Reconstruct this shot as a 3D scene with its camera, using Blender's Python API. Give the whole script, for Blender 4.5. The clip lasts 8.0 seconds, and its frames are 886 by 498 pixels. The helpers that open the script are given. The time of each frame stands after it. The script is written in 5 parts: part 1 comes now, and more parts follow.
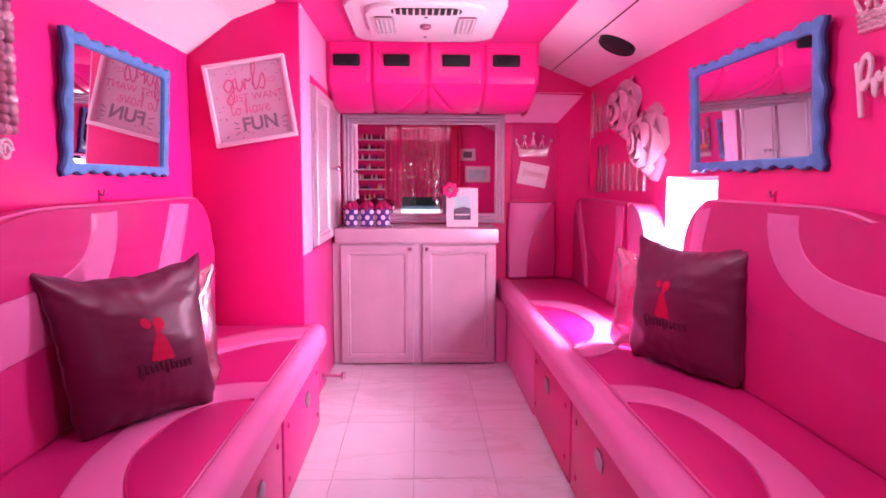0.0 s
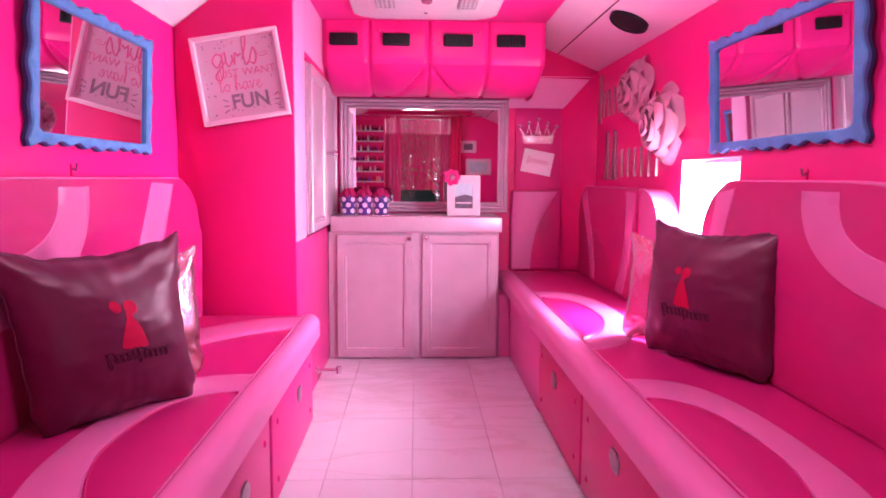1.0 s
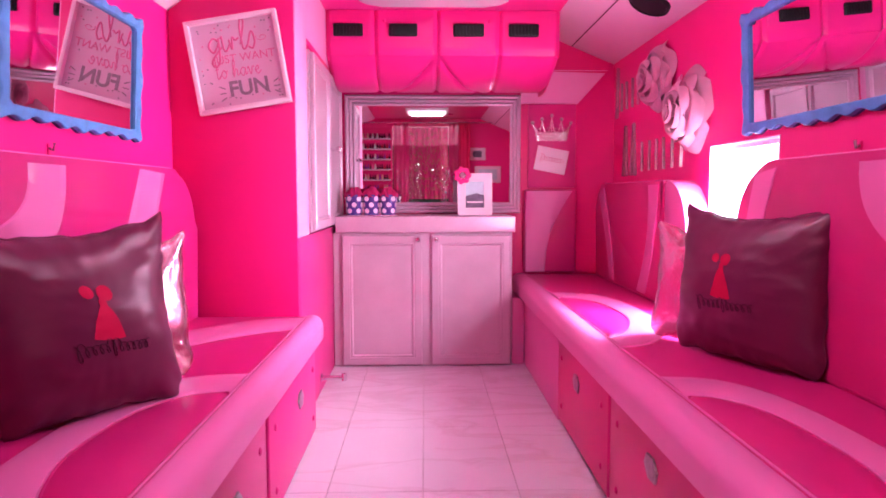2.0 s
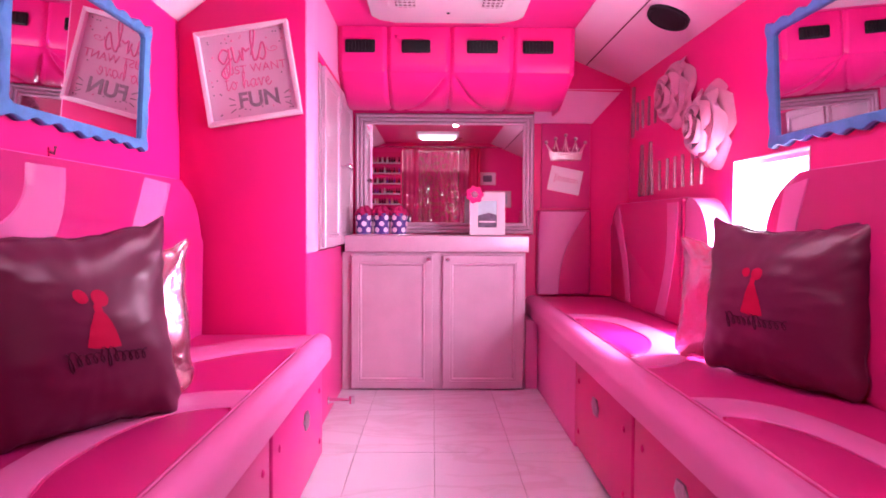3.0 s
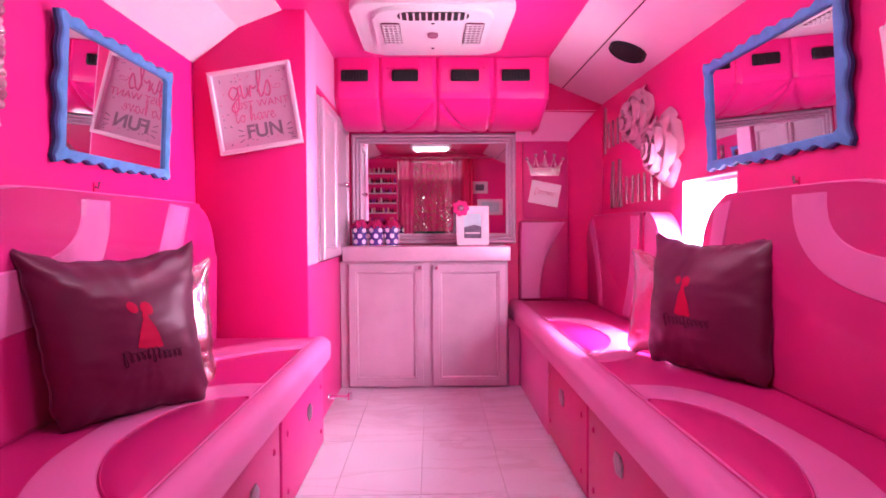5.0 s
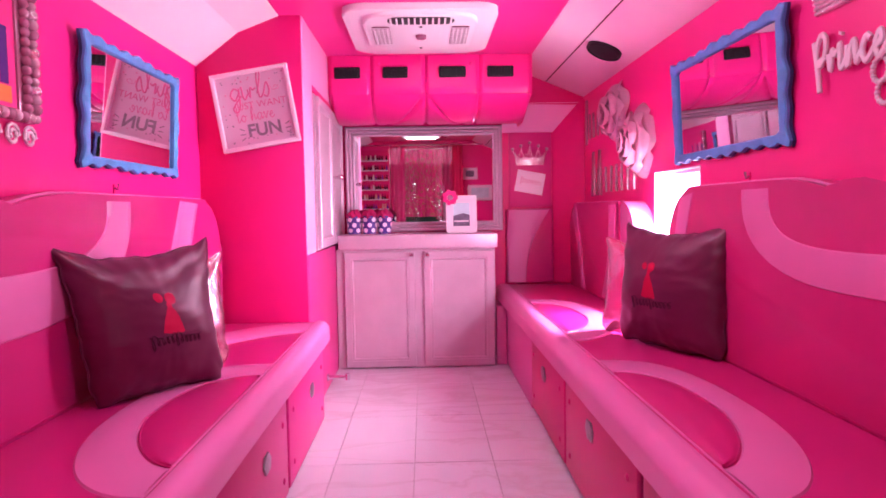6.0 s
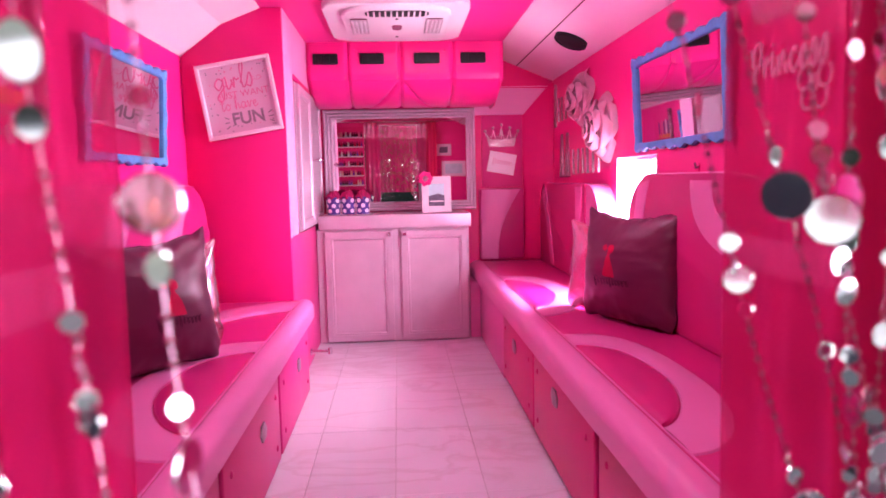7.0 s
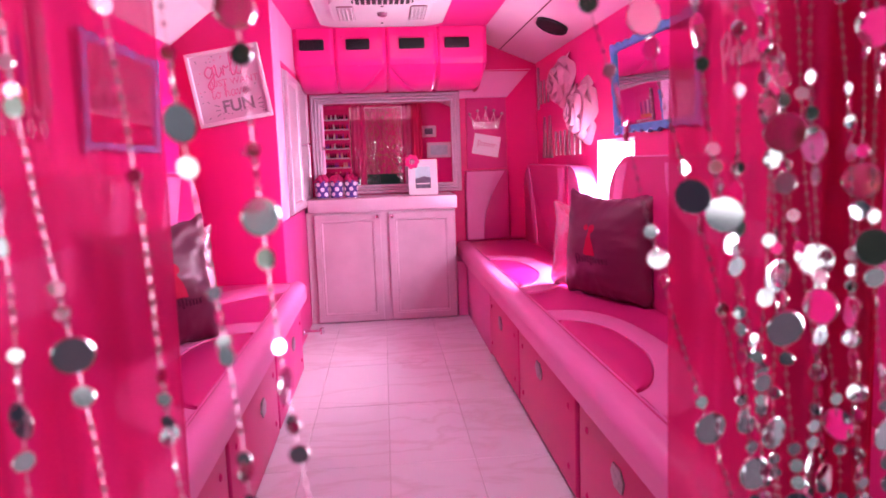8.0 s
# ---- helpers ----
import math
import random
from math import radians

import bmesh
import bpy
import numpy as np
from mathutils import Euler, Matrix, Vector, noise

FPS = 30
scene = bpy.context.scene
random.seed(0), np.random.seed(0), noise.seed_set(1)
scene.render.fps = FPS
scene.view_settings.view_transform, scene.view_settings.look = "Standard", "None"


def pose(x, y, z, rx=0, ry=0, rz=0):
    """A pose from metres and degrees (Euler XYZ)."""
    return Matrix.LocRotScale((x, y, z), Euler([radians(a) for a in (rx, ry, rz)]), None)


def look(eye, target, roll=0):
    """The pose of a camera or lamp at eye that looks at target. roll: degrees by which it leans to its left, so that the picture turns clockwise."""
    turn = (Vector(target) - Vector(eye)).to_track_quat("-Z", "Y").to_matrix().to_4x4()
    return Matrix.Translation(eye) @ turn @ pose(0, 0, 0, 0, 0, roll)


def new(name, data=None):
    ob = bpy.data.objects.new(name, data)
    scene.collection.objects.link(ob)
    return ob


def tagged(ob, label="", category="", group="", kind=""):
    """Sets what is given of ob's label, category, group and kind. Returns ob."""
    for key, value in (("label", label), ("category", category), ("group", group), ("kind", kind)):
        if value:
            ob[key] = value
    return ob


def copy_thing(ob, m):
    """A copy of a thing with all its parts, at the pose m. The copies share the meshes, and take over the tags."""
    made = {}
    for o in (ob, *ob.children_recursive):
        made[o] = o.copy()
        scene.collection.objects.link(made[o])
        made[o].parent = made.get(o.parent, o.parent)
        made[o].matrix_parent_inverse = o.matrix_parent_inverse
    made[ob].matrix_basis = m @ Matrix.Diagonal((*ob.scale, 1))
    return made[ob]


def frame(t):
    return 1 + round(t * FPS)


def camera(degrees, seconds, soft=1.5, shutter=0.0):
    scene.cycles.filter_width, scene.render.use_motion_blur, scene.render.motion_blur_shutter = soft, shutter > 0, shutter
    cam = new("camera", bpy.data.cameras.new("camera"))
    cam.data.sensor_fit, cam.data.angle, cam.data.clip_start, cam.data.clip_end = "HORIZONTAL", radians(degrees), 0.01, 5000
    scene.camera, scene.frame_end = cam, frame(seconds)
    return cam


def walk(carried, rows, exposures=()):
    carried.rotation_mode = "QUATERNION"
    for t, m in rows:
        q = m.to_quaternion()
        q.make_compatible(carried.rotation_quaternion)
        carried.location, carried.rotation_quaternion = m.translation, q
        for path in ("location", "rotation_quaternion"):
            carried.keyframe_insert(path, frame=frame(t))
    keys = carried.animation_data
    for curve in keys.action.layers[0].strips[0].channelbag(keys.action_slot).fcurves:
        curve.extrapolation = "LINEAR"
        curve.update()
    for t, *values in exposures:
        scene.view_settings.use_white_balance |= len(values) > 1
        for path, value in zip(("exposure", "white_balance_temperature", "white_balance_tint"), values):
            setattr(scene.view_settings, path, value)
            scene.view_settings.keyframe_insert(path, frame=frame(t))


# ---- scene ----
cam = camera(65.5, 8.0, soft=1.7)
PATH = [
    (0, (0.017, -0.01, 1.107), (0.091, 1.979, 0.91), 0.1),
    (0.5, (0.012, 0.072, 1.085), (0.084, 2.06, 0.88), 0.5),
    (1, (0.014, 0.157, 1.044), (0.091, 2.145, 0.84), 0.4),
    (1.5, (0.014, 0.251, 0.993), (0.08, 2.241, 0.8), 0.0),
    (3, (-0.01, 0.426, 0.891), (0.021, 2.424, 0.817), 0.3),
    (3.5, (-0.003, 0.393, 0.897), (0.023, 2.392, 0.837), 0.3),
    (4, (0.007, 0.309, 0.916), (0.035, 2.308, 0.86), 0.5),
    (5.5, (0.055, -0.038, 0.948), (0.095, 1.96, 0.869), -0.8),
    (6, (0.055, -0.144, 0.973), (0.108, 1.852, 0.86), -1.0),
    (6.5, (0.049, -0.252, 1.013), (0.131, 1.74, 0.854), -1.1),
    (7, (0.035, -0.342, 1.036), (0.162, 1.644, 0.838), -1.3),
    (7.5, (0.025, -0.406, 1.052), (0.181, 1.574, 0.822), -1.6),
    (8, (0.02, -0.455, 1.054), (0.185, 1.521, 0.798), -2.0),
]
walk(cam, [(t, look(eye, target, roll)) for t, eye, target, roll in PATH])
cam.data.dof.use_dof = True
cam.data.dof.focus_distance = 3.2
cam.data.dof.aperture_fstop = 8.0
scene.view_settings.exposure = 1.49
scene.view_settings.use_white_balance = True
scene.view_settings.white_balance_temperature = 5750
scene.view_settings.white_balance_tint = 12

# ---------------------------------------------------------------- light
W = bpy.data.worlds.new("daylight")
scene.world = W
W.use_nodes = True
wn = W.node_tree.nodes
sky = wn.new("ShaderNodeTexSky")
sky.sky_type = "NISHITA"
sky.sun_disc = False
SUN_WAY = Vector((-0.25, 0.38, -0.60)).normalized()
sky.sun_elevation = math.asin(-SUN_WAY.z)
sky.sun_rotation = math.atan2(-SUN_WAY.x, -SUN_WAY.y)
wn["Background"].inputs["Strength"].default_value = 0.08
W.node_tree.links.new(sky.outputs["Color"], wn["Background"].inputs["Color"])

sun = new("sun", bpy.data.lights.new("sun", "SUN"))
sun.data.energy, sun.data.angle, sun.data.color = 4.4, radians(0.6), (1.0, 0.93, 0.84)
sun.matrix_world = look((6, -9, 9), Vector((6, -9, 9)) + SUN_WAY)


def area(name, place, target, sx, sy, watts, color):
    lamp = new(name, bpy.data.lights.new(name, "AREA"))
    lamp.data.shape, lamp.data.size, lamp.data.size_y = "RECTANGLE", sx, sy
    lamp.data.energy, lamp.data.color = watts, color
    lamp.matrix_world = look(place, target)
    return lamp


# a strip fitting, an unseen second fitting assumed from shadows, and sky light through the side window
CEIL_W, UNSEEN_W, WINDOW_W = 3.5, 6.6, 15.0
area("ceiling_lamp", (0.04, 1.0, 1.812), (0.04, 1.0, 0.0), 0.34, 0.12, CEIL_W, (1.0, 0.93, 0.95))
# point light added out of view, which also brightens upper walls and coves
unseen_lamp = new("ceiling_lamp", bpy.data.lights.new("ceiling_lamp", "POINT"))
unseen_lamp.data.energy, unseen_lamp.data.color, unseen_lamp.data.shadow_soft_size = UNSEEN_W, (1.0, 0.93, 0.95), 0.03
unseen_lamp.location = (0.20, 2.20, 1.812)
area("window_daylight", (1.150, 2.72, 0.88), (0.15, 3.30, 0.50), 0.48, 0.42, WINDOW_W, (1.0, 0.97, 1.0))


# ---------------------------------------------------------------- materials
def material(name, color, rough=0.5, metal=0.0, vary=0.06, scale=6.0, grain=220.0, bump=0.05, coat=0.0, island=0.0, sheen=0.0, fine=0.0, spec=0.27):
    m = bpy.data.materials.new(name)
    m.use_nodes = True
    n, l = m.node_tree.nodes, m.node_tree.links
    b = n["Principled BSDF"]
    b.inputs["Metallic"].default_value = metal
    b.inputs["Coat Weight"].default_value = coat
    b.inputs["Sheen Weight"].default_value = sheen
    b.inputs["Specular IOR Level"].default_value = spec
    co = n.new("ShaderNodeTexCoord")
    big = n.new("ShaderNodeTexNoise")
    big.inputs["Scale"].default_value, big.inputs["Detail"].default_value = scale, 5.0
    l.new(co.outputs["Object"], big.inputs["Vector"])
    small = n.new("ShaderNodeTexNoise")
    small.inputs["Scale"].default_value, small.inputs["Detail"].default_value = grain, 3.0
    l.new(co.outputs["Object"], small.inputs["Vector"])
    ramp = n.new("ShaderNodeMapRange")
    ramp.inputs["From Min"].default_value, ramp.inputs["From Max"].default_value = 0.3, 0.7
    ramp.inputs["To Min"].default_value, ramp.inputs["To Max"].default_value = 1 - vary, 1 + vary
    l.new(big.outputs["Fac"], ramp.inputs["Value"])
    hue = n.new("ShaderNodeHueSaturation")
    hue.inputs["Color"].default_value = (*color, 1)
    l.new(ramp.outputs["Result"], hue.inputs["Value"])
    out = hue.outputs["Color"]
    if fine:
        r2 = n.new("ShaderNodeMapRange")
        r2.inputs["To Min"].default_value, r2.inputs["To Max"].default_value = 1 - fine, 1 + fine
        l.new(small.outputs["Fac"], r2.inputs["Value"])
        h2 = n.new("ShaderNodeHueSaturation")
        l.new(out, h2.inputs["Color"])
        l.new(r2.outputs["Result"], h2.inputs["Value"])
        out = h2.outputs["Color"]
    if island:
        info = n.new("ShaderNodeObjectInfo")
        r3 = n.new("ShaderNodeMapRange")
        r3.inputs["To Min"].default_value, r3.inputs["To Max"].default_value = 1 - island, 1 + island
        l.new(info.outputs["Random"], r3.inputs["Value"])
        h3 = n.new("ShaderNodeHueSaturation")
        l.new(out, h3.inputs["Color"])
        l.new(r3.outputs["Result"], h3.inputs["Value"])
        out = h3.outputs["Color"]
    l.new(out, b.inputs["Base Color"])
    rr = n.new("ShaderNodeMapRange")
    rr.inputs["To Min"].default_value, rr.inputs["To Max"].default_value = rough * 0.85, min(1, rough * 1.15)
    l.new(big.outputs["Fac"], rr.inputs["Value"])
    l.new(rr.outputs["Result"], b.inputs["Roughness"])
    if bump:
        bp = n.new("ShaderNodeBump")
        bp.inputs["Strength"].default_value, bp.inputs["Distance"].default_value = bump, 0.004
        l.new(small.outputs["Fac"], bp.inputs["Height"])
        l.new(bp.outputs["Normal"], b.inputs["Normal"])
    return m


def glowing(name, color, strength):
    m = bpy.data.materials.new(name)
    m.use_nodes = True
    b = m.node_tree.nodes["Principled BSDF"]
    b.inputs["Base Color"].default_value = (*color, 1)
    b.inputs["Emission Color"].default_value = (*color, 1)
    b.inputs["Emission Strength"].default_value = strength
    return m


def satin(name, color):
    """Satin cloth: soft metallic-like gloss with fine wrinkles."""
    m = material(name, color, 0.40, 0.18, 0.06, 5.0, 18.0, 0.07, spec=0.38)
    return m


def sequins(name, color):
    m = bpy.data.materials.new(name)
    m.use_nodes = True
    n, l = m.node_tree.nodes, m.node_tree.links
    b = n["Principled BSDF"]
    b.inputs["Metallic"].default_value, b.inputs["Roughness"].default_value = 1.0, 0.24
    co = n.new("ShaderNodeTexCoord")
    v = n.new("ShaderNodeTexVoronoi")
    v.inputs["Scale"].default_value = 150
    l.new(co.outputs["Object"], v.inputs["Vector"])
    big = n.new("ShaderNodeTexNoise")
    big.inputs["Scale"].default_value = 22
    l.new(co.outputs["Object"], big.inputs["Vector"])
    mix = n.new("ShaderNodeMix")
    mix.data_type = "RGBA"
    mix.inputs["A"].default_value = (*color, 1)
    mix.inputs["B"].default_value = (0.66, 0.42, 0.50, 1)
    l.new(big.outputs["Fac"], mix.inputs["Factor"])
    l.new(mix.outputs["Result"], b.inputs["Base Color"])
    add = n.new("ShaderNodeMath")
    add.operation = "MULTIPLY_ADD"
    add.inputs[1].default_value = 1.0
    l.new(big.outputs["Fac"], add.inputs[0])
    sep = n.new("ShaderNodeSeparateColor")
    l.new(v.outputs["Color"], sep.inputs["Color"])
    l.new(sep.outputs["Red"], add.inputs[2])
    bp = n.new("ShaderNodeBump")
    bp.inputs["Strength"].default_value, bp.inputs["Distance"].default_value = 0.8, 0.006
    l.new(add.outputs["Value"], bp.inputs["Height"])
    l.new(bp.outputs["Normal"], b.inputs["Normal"])
    return m


def sheer_cloth(name, color, clear):
    m = bpy.data.materials.new(name)
    m.use_nodes = True
    n, l = m.node_tree.nodes, m.node_tree.links
    n.remove(n["Principled BSDF"])
    d, tl, tr = n.new("ShaderNodeBsdfDiffuse"), n.new("ShaderNodeBsdfTranslucent"), n.new("ShaderNodeBsdfTransparent")
    m1, m2 = n.new("ShaderNodeMixShader"), n.new("ShaderNodeMixShader")
    co, wv = n.new("ShaderNodeTexCoord"), n.new("ShaderNodeTexNoise")
    wv.inputs["Scale"].default_value = 14
    l.new(co.outputs["Object"], wv.inputs["Vector"])
    mr = n.new("ShaderNodeMapRange")
    mr.inputs["To Min"].default_value, mr.inputs["To Max"].default_value = clear - 0.06, clear + 0.06
    l.new(wv.outputs["Fac"], mr.inputs["Value"])
    for s in (d, tl):
        s.inputs["Color"].default_value = (*color, 1)
    tr.inputs["Color"].default_value = (1.0, 0.62, 0.78, 1)
    l.new(d.outputs[0], m1.inputs[1]), l.new(tl.outputs[0], m1.inputs[2])
    m1.inputs["Fac"].default_value = 0.5
    l.new(mr.outputs["Result"], m2.inputs["Fac"])
    l.new(m1.outputs[0], m2.inputs[1]), l.new(tr.outputs[0], m2.inputs[2])
    l.new(m2.outputs[0], n["Material Output"].inputs["Surface"])
    return m


def marble_tile(name):
    m = material(name, (0.67, 0.53, 0.65), 0.20, 0.0, 0.03, 3.0, 90.0, 0.01, island=0.03)
    n, l = m.node_tree.nodes, m.node_tree.links
    b = n["Principled BSDF"]
    old = b.inputs["Base Color"].links[0].from_socket
    geo = n.new("ShaderNodeNewGeometry")
    mp = n.new("ShaderNodeMapping")
    mp.inputs["Rotation"].default_value = (0, 0, -0.95)
    mp.inputs["Scale"].default_value = (1.0, 2.2, 1)
    l.new(geo.outputs["Position"], mp.inputs["Vector"])
    v = n.new("ShaderNodeTexNoise")
    v.inputs["Scale"].default_value, v.inputs["Detail"].default_value, v.inputs["Distortion"].default_value = 1.7, 7.0, 0.9
    l.new(mp.outputs["Vector"], v.inputs["Vector"])
    r = n.new("ShaderNodeValToRGB")
    e = r.color_ramp.elements
    e[0].position, e[0].color = 0.45, (0, 0, 0, 1)
    e[1].position, e[1].color = 0.55, (0, 0, 0, 1)
    mid = r.color_ramp.elements.new(0.50)
    mid.color = (0.36, 0.36, 0.36, 1)
    l.new(v.outputs["Fac"], r.inputs["Fac"])
    mix = n.new("ShaderNodeMix")
    mix.data_type = "RGBA"
    l.new(r.outputs["Color"], mix.inputs["Factor"])
    l.new(old, mix.inputs["A"])
    mix.inputs["B"].default_value = (0.50, 0.33, 0.40, 1)
    l.new(mix.outputs["Result"], b.inputs["Base Color"])
    return m


HOT = (0.80, 0.013, 0.225)
M_WALL = material("hot_pink_wall_paint", HOT, 0.34, 0, 0.04, 3.0, 160.0, 0.05)
M_DEEP = material("deep_pink_wall_paint", (0.70, 0.004, 0.160), 0.45, 0, 0.04, 3.0, 160.0, 0.05)
M_CEIL = material("pink_ceiling_paint", (0.78, 0.026, 0.255), 0.45, 0, 0.04, 3.0, 120.0, 0.04)
M_WHITE = material("white_panel", (0.82, 0.62, 0.72), 0.5, 0, 0.03, 2.5, 140.0, 0.03)
M_BLUSH = material("blush_panel", (0.82, 0.27, 0.53), 0.45, 0, 0.03, 2.5, 140.0, 0.03)
M_HOTV = material("hot_pink_vinyl", (0.52, 0.012, 0.158), 0.34, 0, 0.05, 5.0, 420.0, 0.10)
M_LITV = material("light_pink_vinyl", (0.66, 0.130, 0.365), 0.34, 0, 0.04, 5.0, 420.0, 0.10)
M_DRAW = material("pink_drawer_paint", (0.58, 0.014, 0.175), 0.38, 0, 0.05, 5.0, 120.0, 0.05)
M_SILV = material("silver_cabinet_paint", (0.58, 0.325, 0.455), 0.36, 0.30, 0.06, 7.0, 300.0, 0.05, fine=0.12)
M_CHROME = material("chrome", (0.78, 0.76, 0.78), 0.14, 1.0, 0.03, 9, 200, 0.0)
M_PLATE = material("worn_nickel", (0.36, 0.32, 0.34), 0.36, 1.0, 0.25, 60, 300, 0.1)
M_BLUE = material("blue_frame_paint", (0.095, 0.245, 0.56), 0.45, 0, 0.14, 22, 200, 0.12, fine=0.1)
M_BLUESHADE = material("blue_edge_shade", (0.035, 0.05, 0.17), 0.5, 0, 0.1, 20, 200, 0.05)
M_MIRROR = material("mirror_glass", (0.74, 0.71, 0.74), 0.015, 1.0, 0.0, 2, 10, 0.0)
M_MAUVE = satin("mauve_satin", (0.135, 0.010, 0.055))
M_SEQ = sequins("pink_sequins", (0.60, 0.17, 0.30))
M_EMBLEM = material("red_pink_print", (0.46, 0.004, 0.055), 0.7, spec=0.08)
M_PRINT = material("dark_print", (0.075, 0.014, 0.040), 0.7, spec=0.1)
M_BLACK = material("black_plastic", (0.012, 0.010, 0.012), 0.5)
M_PLAST = material("white_plastic", (0.72, 0.61, 0.66), 0.42, 0, 0.02, 4, 200, 0.02)
M_SIGNW = material("white_sign_face", (0.68, 0.45, 0.58), 0.55, 0, 0.03, 8, 200, 0.02)
M_SIGNF = material("white_sign_frame", (0.80, 0.56, 0.67), 0.4, 0, 0.03, 8, 200, 0.03)
M_ROSEINK = material("rose_ink", (0.66, 0.15, 0.32), 0.45, 0, 0.1, 40)
M_GREYINK = material("silver_grey_ink", (0.27, 0.20, 0.25), 0.4, 0.2, 0.15, 60)
M_PETAL = material("blush_foam_petal", (0.90, 0.44, 0.61), 0.6, 0, 0.08, 14, 200, 0.05, island=0.06)
M_PETAL.node_tree.nodes["Principled BSDF"].inputs["Subsurface Weight"].default_value = 0.5
M_PETAL.node_tree.nodes["Principled BSDF"].inputs["Subsurface Radius"].default_value = (0.03, 0.02, 0.02)
M_LETTER = material("silver_glitter", (0.42, 0.22, 0.29), 0.3, 0.8, 0.15, 60, 500, 0.3, fine=0.2)
M_RHINE = material("rhinestones", (0.86, 0.72, 0.78), 0.12, 0.85, 0.2, 150, 600, 0.4)
M_PEARL = material("pink_pearl", (0.56, 0.26, 0.37), 0.18, 0.25, 0.08, 20, 200, 0.0, coat=0.6)
M_DPEARL = material("mauve_pearl", (0.42, 0.14, 0.24), 0.2, 0.3, 0.1, 20, 200, 0.0, coat=0.6)
M_PURPLE = material("purple_tin", (0.075, 0.018, 0.19), 0.35)
M_DOT = material("pale_pink_dot", (0.82, 0.48, 0.66), 0.45)
M_TULLE = material("magenta_tulle", (0.42, 0.006, 0.10), 0.8, 0, 0.2, 60, 300, 0.3)
M_MAG = material("magenta_flower", (0.80, 0.02, 0.22), 0.6, 0, 0.1, 60, 300, 0.1)
M_PHOTO1 = material("photo_sky", (0.55, 0.62, 0.70), 0.25, 0, 0.12, 12)
M_PHOTO2 = material("photo_hills", (0.16, 0.11, 0.17), 0.25, 0, 0.3, 30)
M_DISC = material("silver_sequin_disc", (0.66, 0.64, 0.65), 0.07, 1.0, 0.03, 30, 100, 0.0, island=0.08)
M_BEAD = material("clear_silver_bead", (0.36, 0.20, 0.26), 0.3, 0.8, 0.1, 200, 300, 0.0)
M_GOLDB = material("gold_bead", (0.24, 0.06, 0.05), 0.5, 0.9, 0.2, 60, 200, 0.0)
M_SHEER = sheer_cloth("pink_sheer", (0.66, 0.020, 0.16), 0.36)
M_DRAPE = material("crimson_drape", (0.55, 0.004, 0.080), 0.75, 0, 0.06, 8, 500, 0.1)
M_TILE = marble_tile("pale_marble_tile")
M_GROUT = material("grey_pink_grout", (0.52, 0.40, 0.47), 0.8)
M_OUT = material("pale_ground", (0.66, 0.64, 0.61), 0.85, 0, 0.12, 1.2, 60, 0.2)
M_DARKGROUND = material("dark_ground", (0.045, 0.045, 0.048), 0.9, 0, 0.2, 1.5, 90, 0.3)
M_DARKBACK = material("dark_backdrop", (0.030, 0.030, 0.018), 0.9, 0, 0.3, 0.6, 8.0, 0.3)
M_LAMP = glowing("lamp_diffuser", (1.0, 0.95, 0.96), 0.6)
M_DAYGLOW = glowing("bright_daylight", (1.0, 0.97, 1.0), 7.0)
M_GLASS = bpy.data.materials.new("window_glass")
M_GLASS.use_nodes = True
gb = M_GLASS.node_tree.nodes["Principled BSDF"]
gb.inputs["Transmission Weight"].default_value, gb.inputs["Roughness"].default_value, gb.inputs["IOR"].default_value = 1.0, 0.0, 1.05
M_GRILLE = material("dark_pink_mesh", (0.16, 0.02, 0.06), 0.6)
M_DARKGAP = material("dark_gap", (0.10, 0.004, 0.03), 0.8)
M_BOTTLES = [material("polish_" + n, c, 0.15, 0, 0.02) for n, c in
             (("red", (0.5, 0.01, 0.03)), ("pink", (0.75, 0.12, 0.3)), ("purple", (0.15, 0.03, 0.3)), ("nude", (0.6, 0.35, 0.3)), ("dark", (0.03, 0.01, 0.02)), ("silver", (0.6, 0.6, 0.62)))]


# ---------------------------------------------------------------- builders
def mesh_of(bm, name, mat, smooth=False):
    me = bpy.data.meshes.new(name)
    bmesh.ops.recalc_face_normals(bm, faces=bm.faces)
    bm.to_mesh(me)
    bm.free()
    me.materials.append(mat)
    if smooth:
        me.polygons.foreach_set("use_smooth", [True] * len(me.polygons))
        me.set_sharp_from_angle(angle=radians(38))
    return me


def root_of(ob):
    while ob.parent:
        ob = ob.parent
    return ob


def thing(name, base, label, category, group="", kind=""):
    e = new(name)
    e.empty_display_size = 0.05
    e.location = base
    return tagged(e, label, category, group, kind)


def part(name, bm, mat, parent, label="", smooth=True):
    """One mesh, modelled in world places, linked under a thing or under a part of one."""
    bm.transform(Matrix.Translation(-root_of(parent).location))
    ob = new(name, mesh_of(bm, name, mat, smooth))
    ob.parent = parent
    return tagged(ob, label)


def shared(name, me, parent, m):
    """A part on shared mesh data at the world pose m."""
    ob = new(name, me)
    ob.parent = parent
    ob.matrix_basis = Matrix.Translation(-root_of(parent).location) @ m
    return ob


def solid(name, bm, mat, label, category, kind="structure", group="", smooth=True):
    ob = new(name, mesh_of(bm, name, mat, smooth))
    return tagged(ob, label, category, group, kind)


